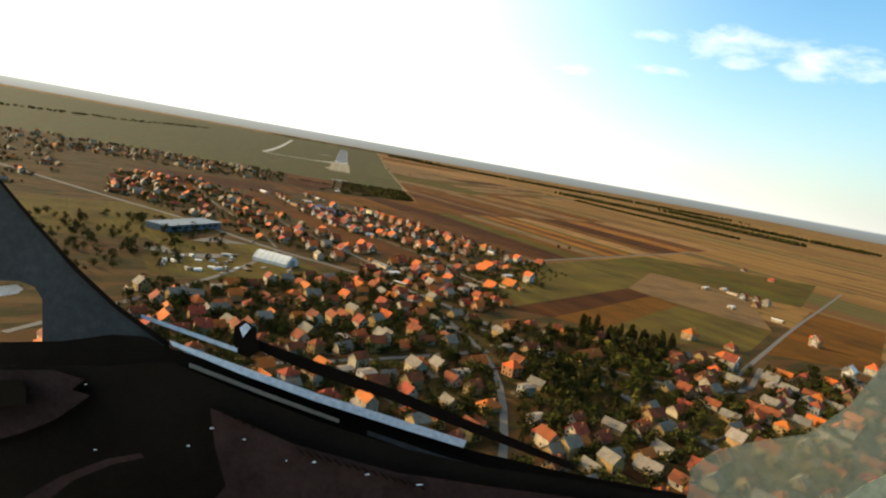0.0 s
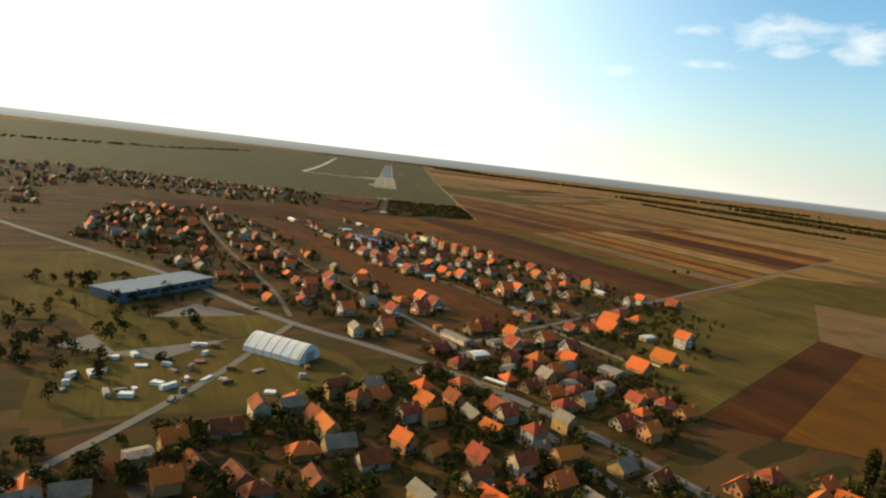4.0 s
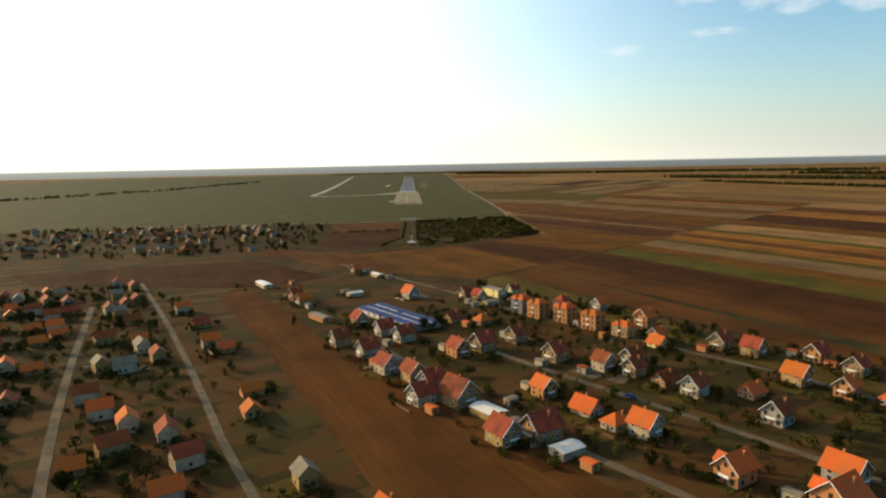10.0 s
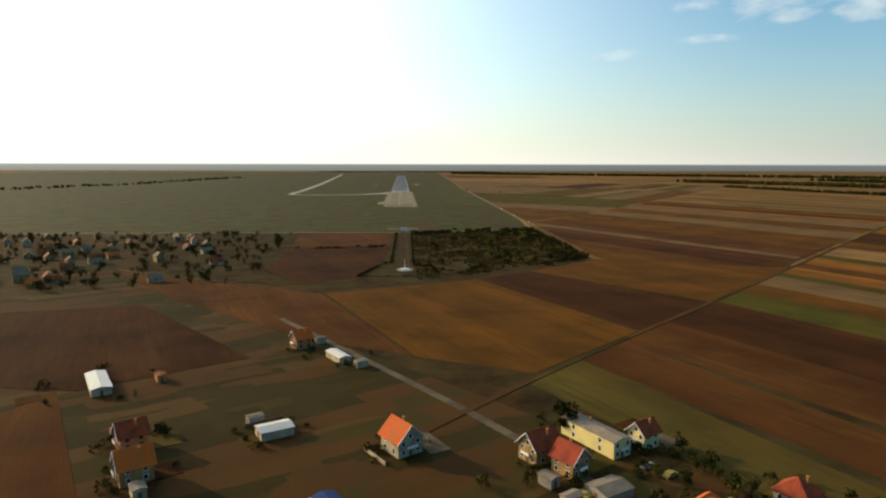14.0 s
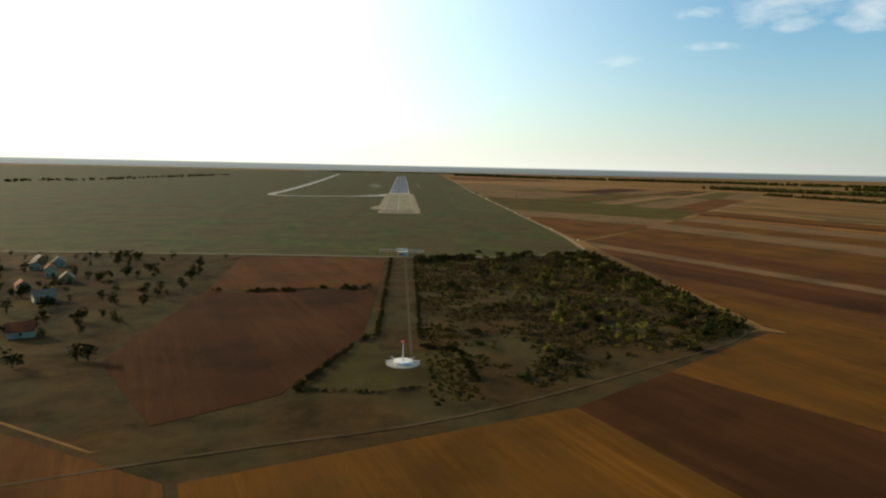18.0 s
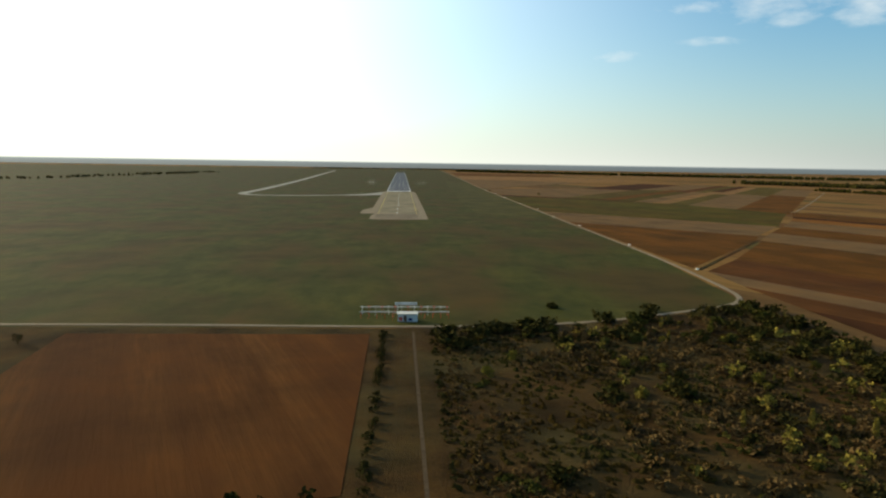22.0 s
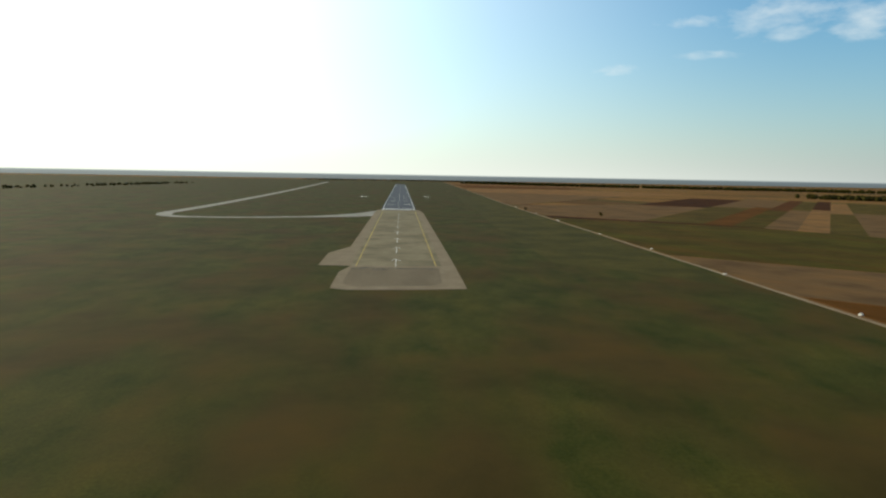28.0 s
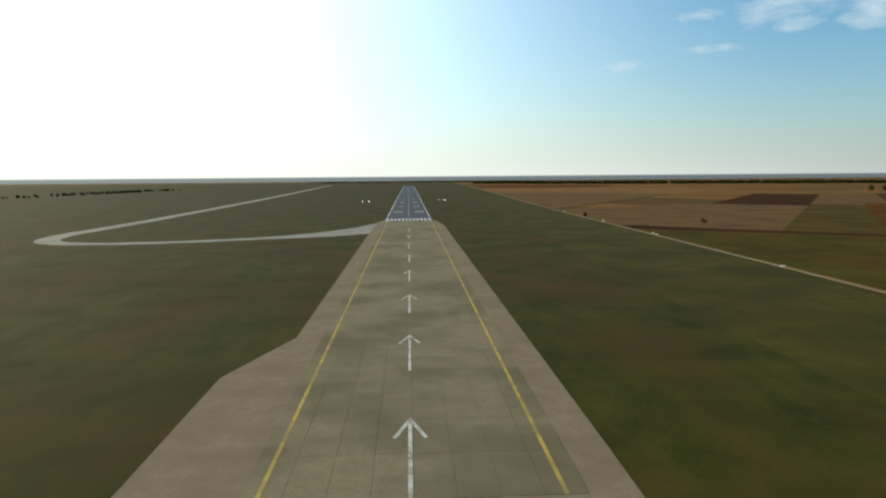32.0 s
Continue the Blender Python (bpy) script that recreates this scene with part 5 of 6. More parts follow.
for x, y, k, sc in ((153, -2312, "poplar_gold", 1.3), (262, -96, "oak", 0.75), (182, 10, "lime", 0.8), (72, -1277, "poplar_gold", 0.75), (65, -1260, "poplar_gold", 0.6), (78, -1262, "gold", 0.5), (325, -1700, "lime", 0.8), (345, -1690, "lime", 0.7), (47, -1633, "elm", 0.8), (110, -1708, "lime", 0.9), (134, -1750, "lime", 0.9)):
    plant(k, x, y, sc, rng.uniform(0, 360), "lone trees")
for k in range(30):
    x, y = rng.uniform(70, 146), rng.uniform(-1290, -1150)
    plant(rng.choice(("gold", "plum", "poplar_gold", "plum", "lime")), x, y, rng.uniform(0.25, 0.6), rng.uniform(0, 360), "young trees of the scrubland")
# scrub
for k in range(70):
    x, y = rng.uniform(62, 150), rng.uniform(-1270, -1085)
    if x > 140 and y > -1100:
        continue
    plant(rng.choice(("plum", "gold", "plum", "poplar_gold", "oak")), x, y, rng.uniform(0.2, 0.5), rng.uniform(0, 360), "young trees of the scrubland")
SCRUB = [(14, -1094), (60, -1087), (116, -1070), (147, -1054), (151, -1180), (150, -1293), (112, -1322), (38, -1374), (20, -1330), (14, -1200)]
xs = 0
while xs < 200:
    x, y = rng.uniform(12, 152), rng.uniform(-1380, -1050)
    if not inside(x, y, SCRUB):
        continue
    rim = y > -1118 or x > 118 + (y + 1300) * 0.02
    if not rim and noise.noise(Vector((x * 0.03, y * 0.03, 0))) < (-0.05 if x > 60 else 0.1):
        continue
    xs += 1
    kind = rng.choice(("dark", "dark", "green") if rim else ("dark", "low", "dark", "gold", "gold"))
    bush(kind, x, y, rng.uniform(0.8, 1.7) if rim else rng.uniform(0.7, 1.5), rng.uniform(0, 360), "bushes of the scrubland")
def brush(name, area, count, low, high, mat, label, seed, wild):
    """A tangle of loose low shrubs, thicker in drifts."""
    g2 = random.Random(seed)
    xs, ys = [p[0] for p in area], [p[1] for p in area]
    s = Shape()
    made = 0
    while made < count:
        x, y = g2.uniform(min(xs), max(xs)), g2.uniform(min(ys), max(ys))
        if not inside(x, y, area) or noise.noise(Vector((x * 0.028, y * 0.028, seed))) + 0.5 * noise.noise(Vector((x * 0.11, y * 0.11, seed))) < wild:
            continue
        made += 1
        h = g2.uniform(low, high)
        w = h * g2.uniform(0.5, 0.95)
        lobes = [((x + g2.uniform(-0.7, 0.7) * w, y + g2.uniform(-0.7, 0.7) * w, h * g2.uniform(0.25, 0.6)), (w * 0.6, w * 0.6, h * 0.4)) for _ in range(3)]
        crown = leaves(g2, lobes, 34, w * 0.30)
        s.add(crown.v, crown.f)
    return tagged(new(name, s.mesh(name, mat)), label, "shrubs", "", "stuff")


TANGLE = [(52, -1100), (112, -1076), (147, -1058), (151, -1180), (150, -1290), (112, -1320), (58, -1355), (45, -1250)]
brush("scrub_brush", TANGLE, 1500, 0.7, 2.6, "leaf_brown", "withered brown brush of the scrubland", 51, -0.1)
brush("scrub_brush", TANGLE, 130, 0.9, 3.2, "leaf_dark", "dark green brush of the scrubland", 52, 0.0)
brush("scrub_brush", TANGLE, 60, 1.6, 4.4, "leaf_gold", "yellowing young brush of the scrubland", 53, 0.1)
brush("scrub_brush", [(12, -1094), (60, -1090), (60, -1340), (38, -1372), (26, -1320), (12, -1300)], 620, 0.5, 1.7, "leaf_brown", "sparse withered brush in dry grass", 54, 0.1)
brush("scrub_brush", [(140, -1056), (153, -1056), (155, -1290), (113, -1329), (108, -1322), (145, -1290)], 150, 2.0, 4.6, "leaf_dark", "dense dark hedge along the scrubland edge", 55, -1.0)
brush("scrub_brush", [(20, -1093), (118, -1072), (116, -1080), (20, -1102)], 60, 1.5, 4.2, "leaf_dark", "dark bushes beside the perimeter road", 56, -0.05)
brush("field_hedge", [(-102, -1224), (-15, -1206), (-15, -1213), (-102, -1231)], 70, 0.8, 2.6, "leaf_dark", "dark hedge between ploughed fields", 57, -0.1)
for x, y, k, sc in ((61, -1058, "dark", 0.9), (63, -1057, "low", 0.9), (18, -1091, "green", 0.8), (100, -1066, "dark", 1.4), (75, -1083, "dark", 1.7), (45, -1091, "dark", 1.5), (33, -1096, "dark", 1.2)):
    bush(kind=k, x=x, y=y, scale=sc, turn=x * 31 % 360, group="bushes of the scrubland")
# dark hedges round the beacon's plot and along its track
def hedge(line, count, low, high, spread=0.8):
    s = Shape()
    g2 = random.Random(count)
    for _ in range(count):
        t = g2.random() * (len(line) - 1)
        i = min(int(t), len(line) - 2)
        p = Vector(line[i]).lerp(Vector(line[i + 1]), t - i)
        h = g2.uniform(low, high)
        u, v, w = p.x + g2.uniform(-1, 1) * spread, p.y + g2.uniform(-1, 1) * spread, h * 0.7
        crown = leaves(g2, [((u, v, h * 0.45), (w, w, h * 0.5)), ((u + 0.4 * w, v + 0.3 * w, h * 0.6), (w * 0.6, w * 0.6, h * 0.35))], 40, w * 0.34)
        s.add(crown.v, crown.f)
    return tagged(new("hedge", s.mesh("hedge", "leaf_dark")), "dark overgrown hedge in dry scrubland", "hedge", "", "stuff")


hedge([(-12, -1312), (-23, -1345), (-30, -1372)], 60, 0.8, 1.8)
hedge([(9, -1326), (22, -1330), (25, -1362)], 60, 0.8, 1.8)
hedge([(-30, -1372), (-5, -1374), (25, -1362)], 50, 0.5, 1.2)
hedge([(-8.5, -1316), (-7.5, -1220), (-6.5, -1096)], 170, 0.6, 1.7)
hedge([(8.5, -1318), (9.5, -1220), (10, -1096)], 150, 0.5, 1.5)

# far woods and hedgerows
def wood(name, line, width, height, count, label):
    s = Shape()
    g = random.Random(len(name) + count)
    for _ in range(count):
        t = g.random() * (len(line) - 1)
        i = min(int(t), len(line) - 2)
        p = Vector(line[i]).lerp(Vector(line[i + 1]), t - i) + Vector((g.uniform(-1, 1), g.uniform(-1, 1))) * width / 2
        h = height * g.uniform(0.6, 1.1)
        r = h * g.uniform(0.35, 0.6)
        n = 6
        rings = [[(p.x + r * q * math.cos(k * math.tau / n + z), p.y + r * q * math.sin(k * math.tau / n + z), z * h + g.uniform(-0.05, 0.05) * h) for k in range(n)] for q, z in ((0.7, 0.02), (1.0, 0.4), (0.75, 0.75))]
        vs = [v for ring in rings for v in ring] + [(p.x, p.y, h)]
        fs = [(j * n + k, j * n + (k + 1) % n, (j + 1) * n + (k + 1) % n, (j + 1) * n + k) for j in range(2) for k in range(n)] + [(2 * n + k, 2 * n + (k + 1) % n, 3 * n) for k in range(n)]
        s.add(vs, fs)
    return tagged(new(name, s.mesh(name, "leaf_dark")), label, "woods", "", "stuff")


wood("far_wood", [(500, 3300), (900, 2900), (1500, 2500), (2000, 2300), (2800, 1700)], 260, 16, 1300, "long dark belt of far woodland near the horizon")
wood("far_wood", [(1250, 950), (1500, 500), (1700, 100), (1800, -300)], 80, 15, 900, "dark belt of woodland between fields")
wood("hedgerow", [(1108, 324), (1180, -120), (1330, -620)], 26, 9, 420, "dark hedgerow between far fields")
wood("far_wood", [(2030, 1180), (2150, 600), (2450, 0)], 120, 16, 600, "dark belt of far woodland")
wood("far_wood", [(-700, 4300), (200, 4500), (900, 4100)], 200, 12, 500, "hazy belt of far woodland across the airfield")
wood("far_wood", [(-1300, -300), (-1000, 600), (-900, 1800)], 90, 8, 260, "woodland beyond the airfield's far side")

# ---- airfield equipment ----
def localizer():
    """The antenna row before the runway: aerials on two long rails, with a white cabin in the middle."""
    ob = thing("localizer_antenna", pose(1, -1076, 0), "long localizer antenna row of white rails and red-white aerials in grass", "antenna")
    for y, z, n in ((0, 2.6, "front_rail"), (5.5, 3.2, "rear_rail")):
        part(n, Shape().box(-17, 17, y - 0.14, y + 0.14, z - 0.14, z + 0.14).mesh(n, "white"), ob)
    post = Shape().tube((0, 0, -0.2), (0, 0, 2.5), 0.09, 0.07)
    post = post.mesh("post", "red_paint")
    for i in range(12):
        x = -16.5 + 3.0 * i
        part("post", post, ob, at=pose(x, 0, 0))
    aer = Shape().box(-0.12, 0.12, -0.9, 0.9, -0.05, 0.05).box(-0.5, 0.5, -0.7, -0.62, -0.04, 0.04).box(-0.4, 0.4, -0.2, -0.12, -0.04, 0.04).box(-0.3, 0.3, 0.3, 0.38, -0.04, 0.04).tube((0, 0, -3.4), (0, 0, 0), 0.08, 0.06)
    for i in range(14):
        m = aer.mesh("aerial", "red_paint" if i % 2 else "white") if i < 2 else (red if i % 2 else pale)
        if i == 0:
            pale = m
        if i == 1:
            red = m
        part("aerial", m, ob, at=pose(-16.2 + 2.5 * i, 5.5, 3.4))
    return ob


def cabin(x, y, turn):
    ob = thing("equipment_cabin", pose(x, y, 0, 0, 0, turn), "small white metal equipment cabin with red and blue panels", "cabin")
    part("body", Shape().box(-3.6, 3.6, -1.6, 1.6, 0.3, 3.0).mesh("body", "roof_white"), ob)
    part("roof", Shape().box(-3.9, 3.9, -1.9, 1.9, 3.0, 3.2).mesh("roof", "roof_white"), ob)
    part("base", Shape().box(-3.7, 3.7, -1.7, 1.7, -0.2, 0.3).mesh("base", "wall_grey"), ob)
    part("panel", Shape().box(-3.2, -1.9, -1.66, -1.6, 0.6, 1.9).mesh("panel", "red_paint"), ob, "red panel")
    part("panel", Shape().box(0.3, 1.7, -1.66, -1.6, 0.6, 1.5).mesh("panel", "roof_blue"), ob, "blue panel")
    part("door", DOOR, ob, at=pose(-0.9, -1.6, 0.35))
    return ob


localizer()
cabin(2, -1080, 0)
tagged(new("sign_board", Shape().box(-2.9, 5.9, -1063.2, -1062.9, 2.4, 3.3).box(-2.0, -1.8, -1063.1, -1062.9, -0.2, 2.4).box(4.8, 5.0, -1063.1, -1062.9, -0.2, 2.4).mesh("sign_board", "white")), "long white board on two short posts in grass", "board")
# beacon on its round gravel pad
pad = Shape()
pad.tube((2, -1345, -0.1), (2, -1345, 0.16), 6.0, 5.8, 28)
tagged(new("beacon_pad", pad.mesh("beacon_pad", "gravel")), "round pale gravel pad in the scrubland", "pad", "", "structure")
sheet("beacon_lawn", [(8, -1326), (-11, -1316), (-22, -1344), (-28, -1369), (-5, -1372), (23, -1360), (20, -1332)], "scrub_green", 0.042, "short olive grass round the beacon", "grass")
beacon = thing("radio_beacon", pose(2, -1345, 0.16), "white radio beacon mast on a round plinth", "beacon")
part("plinth", Shape().tube((0, 0, -0.1), (0, 0, 0.9), 3.4, 3.2, 20).mesh("plinth", "roof_white"), beacon)
part("mast", Shape().tube((0, 0, 0.8), (0, 0, 7.5), 0.25, 0.12, 8).mesh("mast", "white"), beacon)
part("cap", Shape().tube((0, 0, 7.4), (0, 0, 8.0), 0.7, 0.2, 8).mesh("cap", "red_paint"), beacon)
for k in range(8):
    a = k * math.tau / 8
    part("radial_arm", Shape().tube((3.2 * math.cos(a), 3.2 * math.sin(a), 0.6), (6.0 * math.cos(a), 6.0 * math.sin(a), 0.9), 0.1, 0.08, 6).mesh("radial_arm", "metal"), beacon)
for x in (3.8,):
    ribbon("wheel_track", [(x + 1.2, -1336), (x + 0.4, -1200), (x, -1096)], 0.8, surface("bare_soil", (0.055, 0.038, 0.022), (0.085, 0.060, 0.034), size=2, rough=0.95, spec=0.03), 0.055, "bare wheel rut of a grassy track", "track")
sheet("track_verge", [(-7, -1330), (11, -1330), (9, -1096), (-6, -1096)], "scrub", 0.045, "brown weedy verge of a track", "grass")
# marker blocks along the perimeter road
block = Shape().prism([(-1.0, 0), (1.0, 0), (0.75, 0.75), (-0.75, 0.75)], -0.6, 0.6, "y").mesh("marker_block", "roof_white")
for x, y in ((172, -849), (172, -960), (181, -481), (180, -363), (176, -700), (185, -190), (186, -180), (190, -40), (174, -600), (192, 130)):
    ob = new("marker_block", block)
    ob.matrix_basis = pose(x - 3, y, 0, 0, 0, (x * 37) % 60)
    tagged(ob, "white painted concrete marker block beside the dirt road", "marker", "marker blocks")
# approach-slope lights either side of the runway
lamp = bpy.data.materials.new("lamp_glass")
lamp.use_nodes = True
lamp.node_tree.nodes["Principled BSDF"].inputs["Emission Color"].default_value = (1.0, 0.96, 0.85, 1)
lamp.node_tree.nodes["Principled BSDF"].inputs["Emission Strength"].default_value = 5.0
for x in (-92, -80, 52, 62):
    ob = thing("slope_light", pose(x, 540, 0) @ Matrix.Scale(0.7, 4), "lit white approach-slope light box standing in grass", "light", "approach-slope lights")
    part("housing", Shape().box(-1.3, 1.3, -0.9, 0.9, 0.5, 1.5).mesh("housing", "metal"), ob)
    for sx in (-0.9, 0.9):
        part("leg", Shape().tube((sx, 0, -0.1), (sx, 0, 0.5), 0.1, 0.1, 6).mesh("leg", "metal"), ob)
    lens = Shape().box(-1.1, 1.1, -0.98, -0.905, 0.6, 1.4)
    part("lens", lens.mesh("lens", lamp), ob, "glowing white lens")
sheet("taxiway_fillet", [(RX - 30, -30), (RX - 30, -150), (-62, -170), (-110, -190), (-96, -160), (-60, -110)], "gravel", 0.09, "pale concrete apron joining taxiway and runway", "taxiway")

# ---- blue-roofed hall in the village ----
hall = thing("factory_hall", pose(-7, -1696.5, 0, 0, 0, 33), "long low factory hall with a blue sheet roof", "hall")
part("wall", Shape().box(-9, 9, -29, 29, -0.3, 2.7).mesh("walls", "wall_grey"), hall)
for cx in (-6, 0, 6):
    rf = roof_slabs(Shape(), 6, 58, 2.7, 0.8, 0.0, 0.2, "y", -29.4, 29.4, cx)
    part("roof_bay", rf.mesh("roof_bay", "roof_blue"), hall)
for cx in (-3, 3):
    part("skylight_strip", Shape().box(cx - 0.14, cx + 0.14, -29, 29, 2.75, 3.1).mesh("skylight_strip", "roof_white"), hall, "white strip")
for k in range(9):
    part("window", WINDOW, hall, at=pose(-9, -26 + 6.5 * k, 1.6, 0, 0, -90))

# ---- white arched hangar and yard ----
hangar = thing("arched_hangar", pose(-34, -2084, 0, 0, 0, 62), "white arched sheet-metal hangar beside a storage yard", "hangar")
arc = [(-8 + 16 * k / 12, 2.5 + 5.0 * math.sin(math.pi * k / 12)) for k in range(13)]
part("shell", Shape().prism([(-8, -0.2), *arc, (8, -0.2)], -15, 15, "y").mesh("shell", "roof_white"), hangar)
for y in (-15.08, 15.08):
    part("gate", Shape().box(-3, 3, y - 0.06, y + 0.06, 0, 4.5).mesh("gate", "wall_grey"), hangar)
for k in range(7):
    a2 = [(u * 1.012, w * 1.012) for u, w in arc]
    part("rib", Shape().prism([(-8.1, -0.2), *a2, (8.1, -0.2)], -14 + 4.6 * k - 0.08, -14 + 4.6 * k + 0.08, "y").mesh("rib", "roof_grey"), hangar)
sheet("yard", [(-120, -2120), (-48, -2050), (-5, -2080), (10, -2110), (-40, -2150), (-100, -2170)], "meadow", 0.05, "trampled storage yard with crates", "yard")
g = random.Random(9)
for _ in range(60):
    x, y = g.uniform(-105, 0), g.uniform(-2150, -2075)
    if (x + 34) ** 2 + (y + 2084) ** 2 < 400 or not inside(x, y, [(-115, -2120), (-50, -2060), (-8, -2088), (5, -2110), (-40, -2145), (-98, -2162)]):
        continue
    w, d, h = g.uniform(1.5, 4), g.uniform(2, 7), g.uniform(0.6, 2.2)
    s = Shape().box(-w / 2, w / 2, -d / 2, d / 2, 0, h * 0.8).box(-w / 2 + 0.15, w / 2 - 0.15, -d / 2 + 0.15, d / 2 - 0.15, h * 0.8, h)
    ob = new("crate", s.mesh("crate", g.choice(("roof_grey", "wall_grey", "wood", "roof_white"))))
    ob.matrix_basis = pose(x, y, 0, 0, 0, g.uniform(0, 180))
    tagged(ob, "weathered crate in an open storage yard", "crate", "crates in the yard")
sheet("works_yard", [(-125, -2100), (-93, -2012), (-42, -2034), (-80, -2106)], "asphalt", 0.052, "grey paved yard before the works building", "yard")
works = thing("works_building", pose(-122, -1990, 0, 0, 0, 62), "large dull blue-grey flat-roofed works building", "building")
part("wall", Shape().box(-34, 34, -11, 11, -0.3, 5).mesh("walls", surface("grey_cladding", (0.085, 0.10, 0.105), (0.105, 0.12, 0.125), size=2, rough=0.6, local=True)), works)
part("roof", Shape().box(-34.6, 34.6, -11.6, 11.6, 5, 5.5).mesh("roof", surface("grey_sheet_roof", (0.095, 0.112, 0.12), (0.12, 0.138, 0.145), size=2, rough=0.6, local=True)), works)
for k in range(8):
    part("window", Shape().box(-29 + 7.5 * k, -24 + 7.5 * k, -11.1, -11.0, 2, 3.8).mesh("window", "glass"), works)

# low tussocks that roughen the scrubland and the airfield's edge
tuft = Shape()
g = random.Random(21)
for _ in range(26000):
    x, y = g.uniform(-200, 150), g.uniform(-1395, -1100)
    if not inside(x, y, [(-200, -1100), (148, -1060), (152, -1292), (36, -1376), (-60, -1406), (-200, -1335)]) or -6 < x < 10:
        continue
    if noise.noise(Vector((x * 0.04, y * 0.04, 3))) + 0.35 * noise.noise(Vector((x * 0.15, y * 0.15, 7))) < (-0.12 if x > 10 else 0.9):
        continue
    r, h = g.uniform(0.5, 1.5), g.uniform(0.3, 1.1)
    vs = [(x + r * math.cos(a + g.random()) * g.uniform(0.6, 1), y + r * math.sin(a) * g.uniform(0.6, 1), 0.02) for a in (0, 1.26, 2.5, 3.8, 5.0)]
    tuft.add(vs + [(x + g.uniform(-0.3, 0.3), y + g.uniform(-0.3, 0.3), h)], [(k, (k + 1) % 5, 5) for k in range(5)])
tagged(new("scrub_tussocks", tuft.mesh("scrub_tussocks", surface("dry_tussock", (0.015, 0.011, 0.003), (0.040, 0.025, 0.007), size=5, rough=0.95, fine=0.6, c=(0.019, 0.018, 0.005), big=4, spec=0.0))), "dry brown and olive tussocks over scrubland", "grass", "", "stuff")

# ---- gardens, hedges and fences ----
g = random.Random(33)
plots = 0
for x, y, r in list(placed):
    if r < 4.2 or plots > 300 or g.random() < 0.08 or y > -1500:
        continue
    a = radians(31 + g.uniform(-6, 6))
    ux, uy = Vector((math.cos(a), math.sin(a))), Vector((-math.sin(a), math.cos(a)))
    c = Vector((x, y)) + ux * g.choice((-1, 1)) * r * g.uniform(0.9, 1.5)
    w, d = g.uniform(4, 9), g.uniform(6, 14)
    corners = [tuple(c + ux * sx * w / 2 + uy * sy * d / 2) for sx, sy in ((-1, -1), (1, -1), (1, 1), (-1, 1))]
    if any(road_gap(*p) < 3.5 for p in corners):
        continue
    plots += 1
    lift[0] += 0.0004
    sheet("garden_plot", corners, g.choice(("plough", "meadow", "green", "plough_red", "plough", "street", "meadow")), lift[0], "small dug or grassy garden plot beside a house", "garden")
picket = {}
for x, y, r in list(placed):
    if r < 4.2 or y > -1500 or g.random() < 0.80:
        continue
    a = 31 + g.choice((0, 90))
    n = Vector((math.cos(radians(a + 90)), math.sin(radians(a + 90)))) * (r + g.uniform(1.0, 2.5))
    if road_gap(x + n.x, y + n.y) < 3.2:
        continue
    kind = g.choice(("wall_grey", "wall_white", "wood"))
    if kind not in picket:
        ob = thing("garden_fence", pose(x + n.x, y + n.y, 0, 0, 0, a), {"wood": "low brown plank fence round a garden", "wall_grey": "low grey block garden wall", "wall_white": "low white rendered garden wall"}[kind], "fence", "garden fences")
        part("panel", Shape().box(-5.5, 5.5, -0.1, 0.1, -0.1, 1.1).mesh("panel", kind), ob)
        for px_ in (-5.6, 0, 5.6):
            part("post", Shape().box(px_ - 0.16, px_ + 0.16, -0.16, 0.16, -0.1, 1.35).mesh("post", kind), ob)
        picket[kind] = ob
    else:
        copy_thing(picket[kind], pose(x + n.x, y + n.y, 0, 0, 0, a))


def car(x, y, turn, paint, label):
    ob = thing("car", pose(x, y, 0.08, 0, 0, turn), label, "car", "parked cars")
    part("body", Shape().prism([(-2.1, 0.3), (2.1, 0.3), (2.1, 0.8), (1.2, 0.92), (0.7, 1.42), (-1.0, 1.42), (-1.6, 0.95), (-2.1, 0.9)], -0.82, 0.82, "y").mesh("body", paint), ob)
    part("side_window", Shape().prism([(1.0, 0.95), (0.62, 1.35), (-0.95, 1.35), (-1.4, 0.98)], -0.84, 0.84, "y").mesh("side_window", "glass"), ob)
    for wx in (-1.3, 1.3):
        for wy in (-0.8, 0.8):
            part("wheel", Shape().tube((wx, wy - 0.1, 0.26), (wx, wy + 0.1, 0.26), 0.32, 0.32, 12).mesh("wheel", "dark"), ob)
    return ob


for x, y, t, p, l in ((42, -1668, 120, "yellow", "small yellow parked car beside a house"), (98, -1948, 120, "roof_white", "white parked car on a village street"), (120, -1905, 121, "roof_grey", "grey parked car on a village street"),
                      (165, -1935, 45, "red_paint", "red parked car beside orange-roofed houses"), (40, -2092, 40, "roof_white", "white car on the main road"), (-60, -2012, 40, "roof_grey", "grey car on the main road"), (78, -1826, 120, "roof_blue", "blue parked car on a village street")):
    car(x, y, t, p, l)
car(66, -1660, 32, "yellow", "yellow parked car before a long yellow building")
car(62, -1655, 32, "roof_white", "white parked car before a long yellow building")


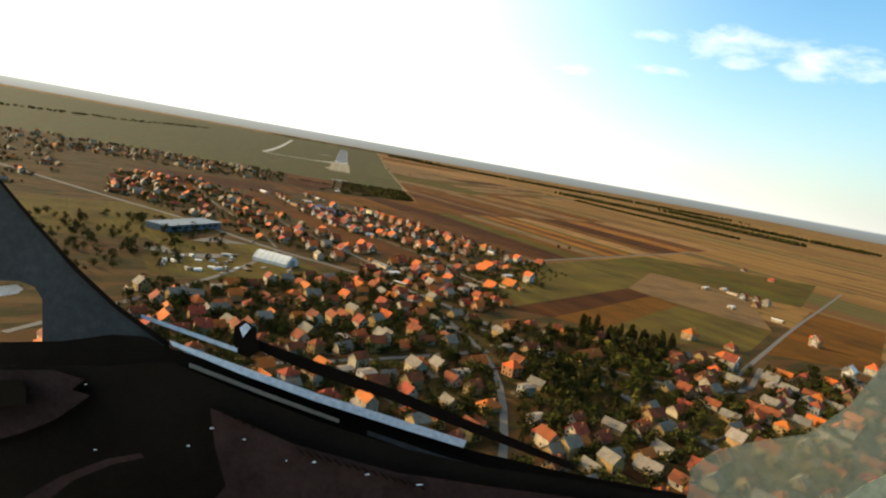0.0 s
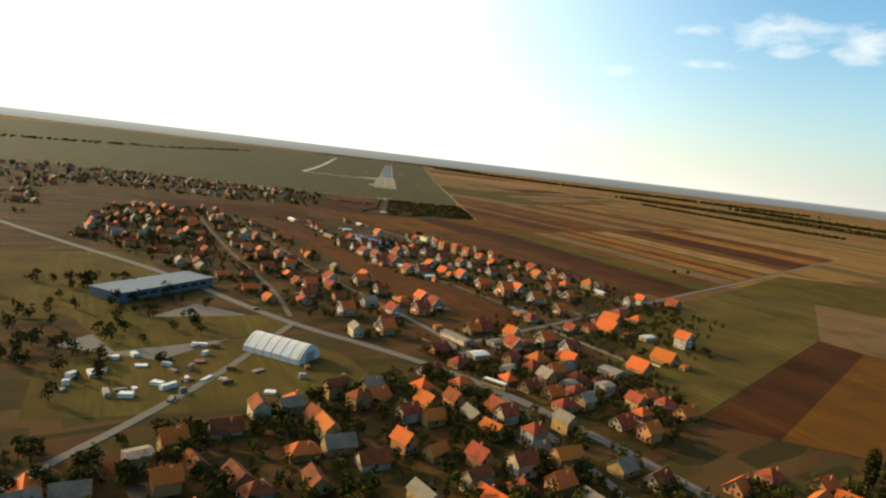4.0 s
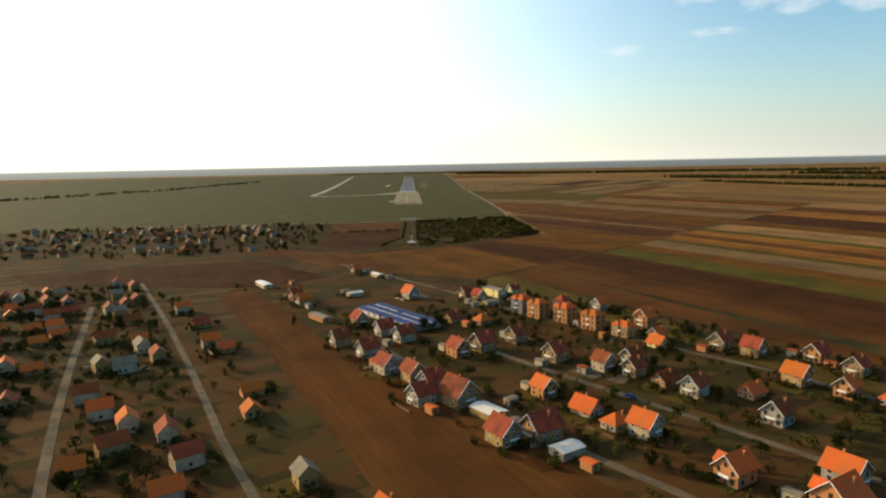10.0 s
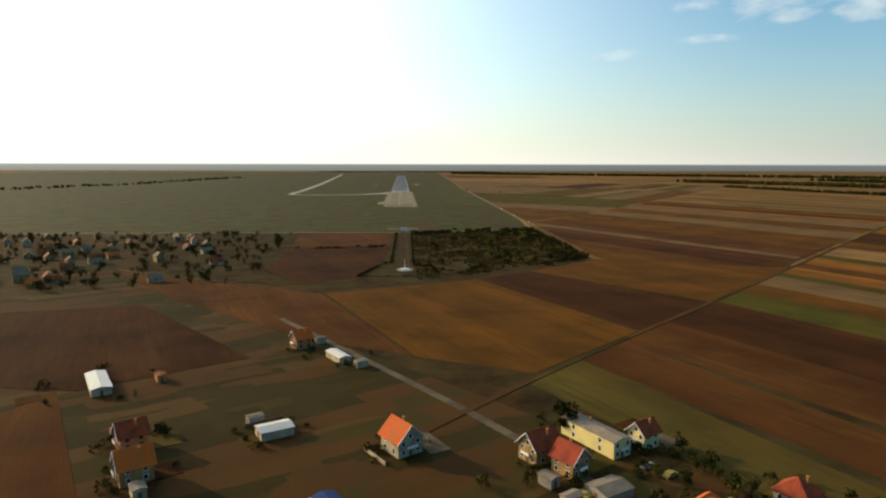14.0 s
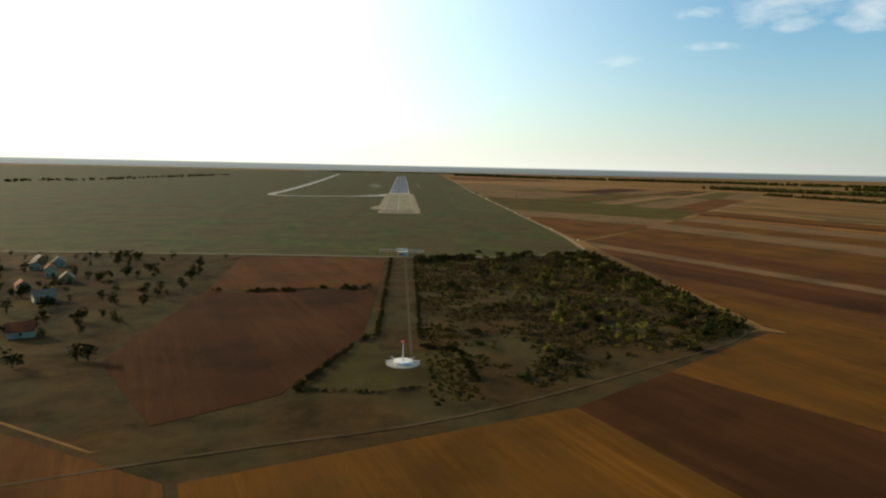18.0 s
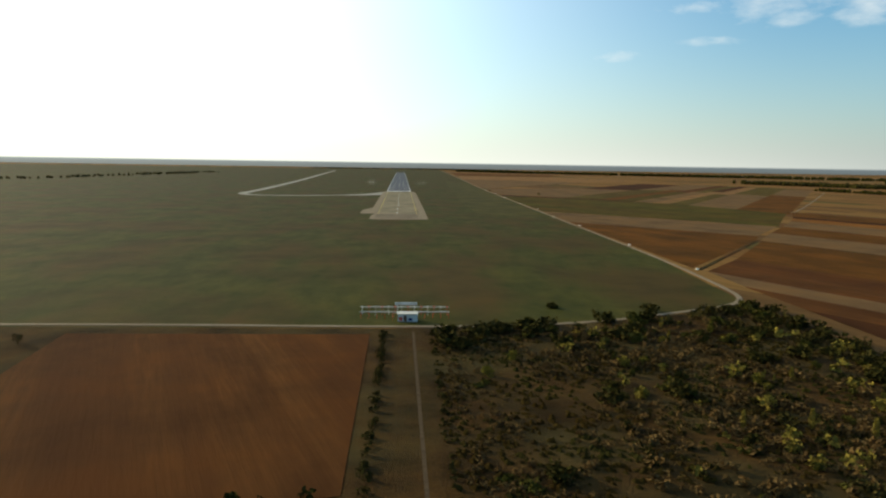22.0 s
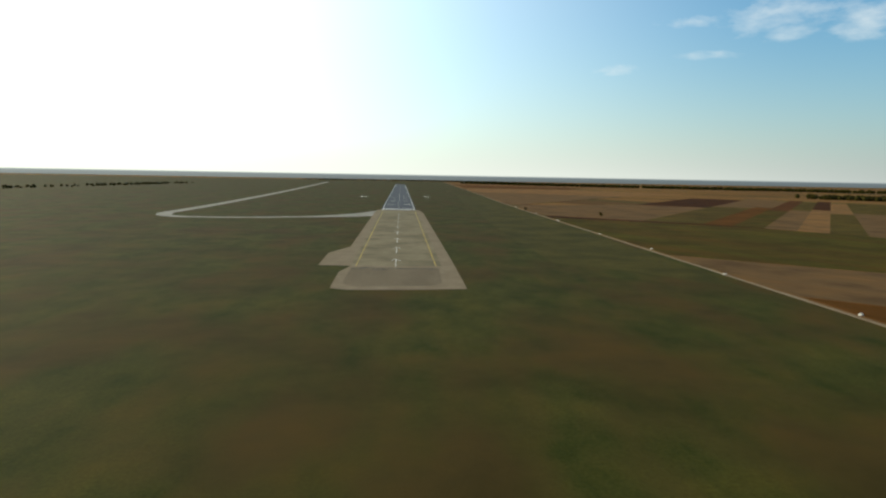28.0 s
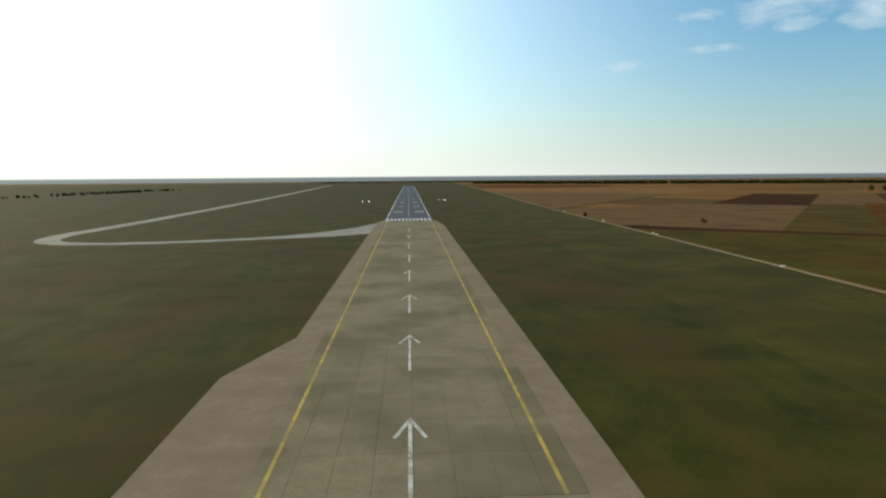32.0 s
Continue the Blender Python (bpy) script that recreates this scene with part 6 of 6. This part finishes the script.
def bus(x, y, turn):
    ob = thing("bus", pose(x, y, 0.2, 0, 0, turn), "white and yellow bus on the main road", "bus")
    part("body", Shape().prism([(-5.6, 0.4), (5.6, 0.4), (5.75, 1.5), (5.6, 2.9), (5.3, 3.05), (-5.4, 3.05), (-5.6, 2.9)], -1.25, 1.25, "y").mesh("body", "yellow"), ob)
    part("roof", Shape().prism([(-5.3, 3.05), (5.2, 3.05), (5.0, 3.2), (-5.1, 3.2)], -1.15, 1.15, "y").mesh("roof", "roof_white"), ob, "white roof")
    for side in (-1, 1):
        for k in range(6):
            part("side_window", Shape().box(-4.9 + 1.65 * k, -3.5 + 1.65 * k, side * 1.26 - 0.02, side * 1.26 + 0.02, 1.5, 2.6).mesh("side_window", "glass"), ob)
        for wx in (-3.6, 3.6):
            part("wheel", Shape().tube((wx, side * 1.1 - 0.14, 0.48), (wx, side * 1.1 + 0.14, 0.48), 0.48, 0.48, 14).mesh("wheel", "dark"), ob)
    part("windscreen", Shape().box(5.66, 5.72, -1.1, 1.1, 1.4, 2.7).mesh("windscreen", "glass"), ob)
    return ob


bus(60, -2104.5, -40)
# ---- plan units to metres ----
for ob in list(scene.objects):
    if ob.parent is None and ob.type in ("MESH", "EMPTY"):
        ob.matrix_basis = Matrix.Scale(K, 4) @ ob.matrix_basis

# ---- flight deck round the camera's first pose, outlined in pixels to fit that view ----
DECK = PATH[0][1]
EYE = 1134.0                          # focal length in pixels of the outlines


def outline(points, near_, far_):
    """A solid between two depths ahead of the eye, from its pixel outline in the first view."""
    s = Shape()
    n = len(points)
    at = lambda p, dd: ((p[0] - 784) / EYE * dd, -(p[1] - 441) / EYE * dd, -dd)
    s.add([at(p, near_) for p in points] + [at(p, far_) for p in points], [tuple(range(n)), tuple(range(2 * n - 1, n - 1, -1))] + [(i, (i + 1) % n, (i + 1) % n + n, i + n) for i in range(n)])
    return s


grey_lining = surface("grey_lining", (0.046, 0.046, 0.043), (0.066, 0.065, 0.060), size=0.08, rough=0.8, bump=0.1, local=True)
# black of real black parts; on the glareshield shade is painted in too
deck_black = surface("black_paint_and_shade", (0.006, 0.004, 0.003), (0.011, 0.007, 0.005), size=0.03, rough=0.8, bump=0.2, local=True)
# brown of the deck top, used for the painted sun patch as well
deck_brown = surface("brown_paint_and_sun_patch", (0.026, 0.013, 0.011), (0.046, 0.024, 0.020), size=0.03, rough=0.8, bump=0.2, local=True)
tan_rail = surface("tan_metal_rail", (0.30, 0.23, 0.16), (0.38, 0.30, 0.21), size=0.05, rough=0.5, bump=0.05, local=True)
# pale metal, raised further so the frame strip's colour holds its sunlight
rail_pale = surface("pale_metal_rail", (0.80, 0.79, 0.75), (0.88, 0.87, 0.83), size=0.05, rough=0.45, bump=0.05, local=True)
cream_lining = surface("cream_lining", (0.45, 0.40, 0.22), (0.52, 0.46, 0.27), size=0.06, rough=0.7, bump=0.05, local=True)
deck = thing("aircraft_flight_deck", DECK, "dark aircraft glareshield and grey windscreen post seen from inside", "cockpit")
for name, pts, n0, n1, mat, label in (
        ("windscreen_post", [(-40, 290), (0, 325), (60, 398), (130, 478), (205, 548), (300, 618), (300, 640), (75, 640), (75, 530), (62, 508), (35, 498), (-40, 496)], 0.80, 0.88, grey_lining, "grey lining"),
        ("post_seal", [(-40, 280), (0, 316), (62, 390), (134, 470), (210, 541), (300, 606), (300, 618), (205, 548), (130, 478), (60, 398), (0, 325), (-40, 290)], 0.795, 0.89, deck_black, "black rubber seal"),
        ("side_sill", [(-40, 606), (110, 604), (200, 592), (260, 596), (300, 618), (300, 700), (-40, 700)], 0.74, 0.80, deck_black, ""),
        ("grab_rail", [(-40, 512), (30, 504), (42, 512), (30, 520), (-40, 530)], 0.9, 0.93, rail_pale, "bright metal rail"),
        ("glareshield", [(-40, 646), (190, 650), (300, 640), (420, 690), (560, 745), (700, 790), (850, 825), (1000, 848), (1215, 884), (1215, 960), (-40, 960)], 0.45, 0.72, deck_black, "crackle-painted top with shade put into its black"),
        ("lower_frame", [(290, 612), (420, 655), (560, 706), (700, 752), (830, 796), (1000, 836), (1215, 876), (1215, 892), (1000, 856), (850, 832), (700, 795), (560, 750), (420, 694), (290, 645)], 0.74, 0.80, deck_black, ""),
        ("frame_rail", [(299, 602), (420, 646), (560, 696), (700, 740), (826, 780), (820, 793), (700, 756), (560, 711), (420, 660), (305, 612)], 0.72, 0.74, rail_pale, "pale metal strip with sunlight put into its colour"),
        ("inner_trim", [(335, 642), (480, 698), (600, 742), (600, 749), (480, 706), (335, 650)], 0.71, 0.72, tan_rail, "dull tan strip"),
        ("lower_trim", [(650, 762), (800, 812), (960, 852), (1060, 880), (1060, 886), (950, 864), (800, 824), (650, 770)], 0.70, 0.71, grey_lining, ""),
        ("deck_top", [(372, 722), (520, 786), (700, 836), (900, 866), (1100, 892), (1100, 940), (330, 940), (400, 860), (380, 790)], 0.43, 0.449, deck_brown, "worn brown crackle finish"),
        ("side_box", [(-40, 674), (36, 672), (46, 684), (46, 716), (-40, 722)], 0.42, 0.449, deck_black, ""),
        # sunlit patch on the glareshield, painted as a brown plate
        ("side_shelf", [(-40, 655), (95, 655), (150, 672), (128, 690), (160, 700), (100, 742), (40, 766), (-40, 788)], 0.44, 0.449, deck_brown, "patch of sunlight put into brown paint"),
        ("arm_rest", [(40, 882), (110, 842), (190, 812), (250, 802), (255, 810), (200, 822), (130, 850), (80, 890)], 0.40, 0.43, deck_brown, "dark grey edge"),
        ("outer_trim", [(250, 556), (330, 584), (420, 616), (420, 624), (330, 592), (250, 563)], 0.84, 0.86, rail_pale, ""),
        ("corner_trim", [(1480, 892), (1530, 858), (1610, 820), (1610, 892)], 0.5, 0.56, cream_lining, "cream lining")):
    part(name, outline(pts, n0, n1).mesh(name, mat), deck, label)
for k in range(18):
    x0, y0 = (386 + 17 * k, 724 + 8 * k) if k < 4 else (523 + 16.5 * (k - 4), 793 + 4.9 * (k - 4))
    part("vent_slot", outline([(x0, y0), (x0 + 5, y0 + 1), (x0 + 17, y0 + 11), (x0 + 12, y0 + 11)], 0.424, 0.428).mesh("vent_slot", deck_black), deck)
# small pale flecks scattered over the deck
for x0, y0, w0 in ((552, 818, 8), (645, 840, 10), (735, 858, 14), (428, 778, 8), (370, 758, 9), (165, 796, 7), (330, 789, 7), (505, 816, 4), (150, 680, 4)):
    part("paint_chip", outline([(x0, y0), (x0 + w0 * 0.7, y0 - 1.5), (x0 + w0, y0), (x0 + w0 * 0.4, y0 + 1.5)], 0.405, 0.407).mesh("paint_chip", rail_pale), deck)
# reflection of the cream lining, painted as a see-through tint
pane = surface("reflection_tint", (0.34, 0.32, 0.20), (0.40, 0.38, 0.25), size=0.1, rough=0.3, bump=0.0, local=True)
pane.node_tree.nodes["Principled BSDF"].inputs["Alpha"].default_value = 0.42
mirrored = part("smeared_pane", outline([(1215, 892), (1222, 830), (1260, 800), (1330, 782), (1430, 768), (1500, 720), (1568, 640), (1610, 600), (1610, 820), (1530, 858), (1480, 892)], 0.62, 0.621).mesh("smeared_pane", pane), deck, "pane with the cream lining's reflection put into its colour")
mirrored.visible_shadow = False
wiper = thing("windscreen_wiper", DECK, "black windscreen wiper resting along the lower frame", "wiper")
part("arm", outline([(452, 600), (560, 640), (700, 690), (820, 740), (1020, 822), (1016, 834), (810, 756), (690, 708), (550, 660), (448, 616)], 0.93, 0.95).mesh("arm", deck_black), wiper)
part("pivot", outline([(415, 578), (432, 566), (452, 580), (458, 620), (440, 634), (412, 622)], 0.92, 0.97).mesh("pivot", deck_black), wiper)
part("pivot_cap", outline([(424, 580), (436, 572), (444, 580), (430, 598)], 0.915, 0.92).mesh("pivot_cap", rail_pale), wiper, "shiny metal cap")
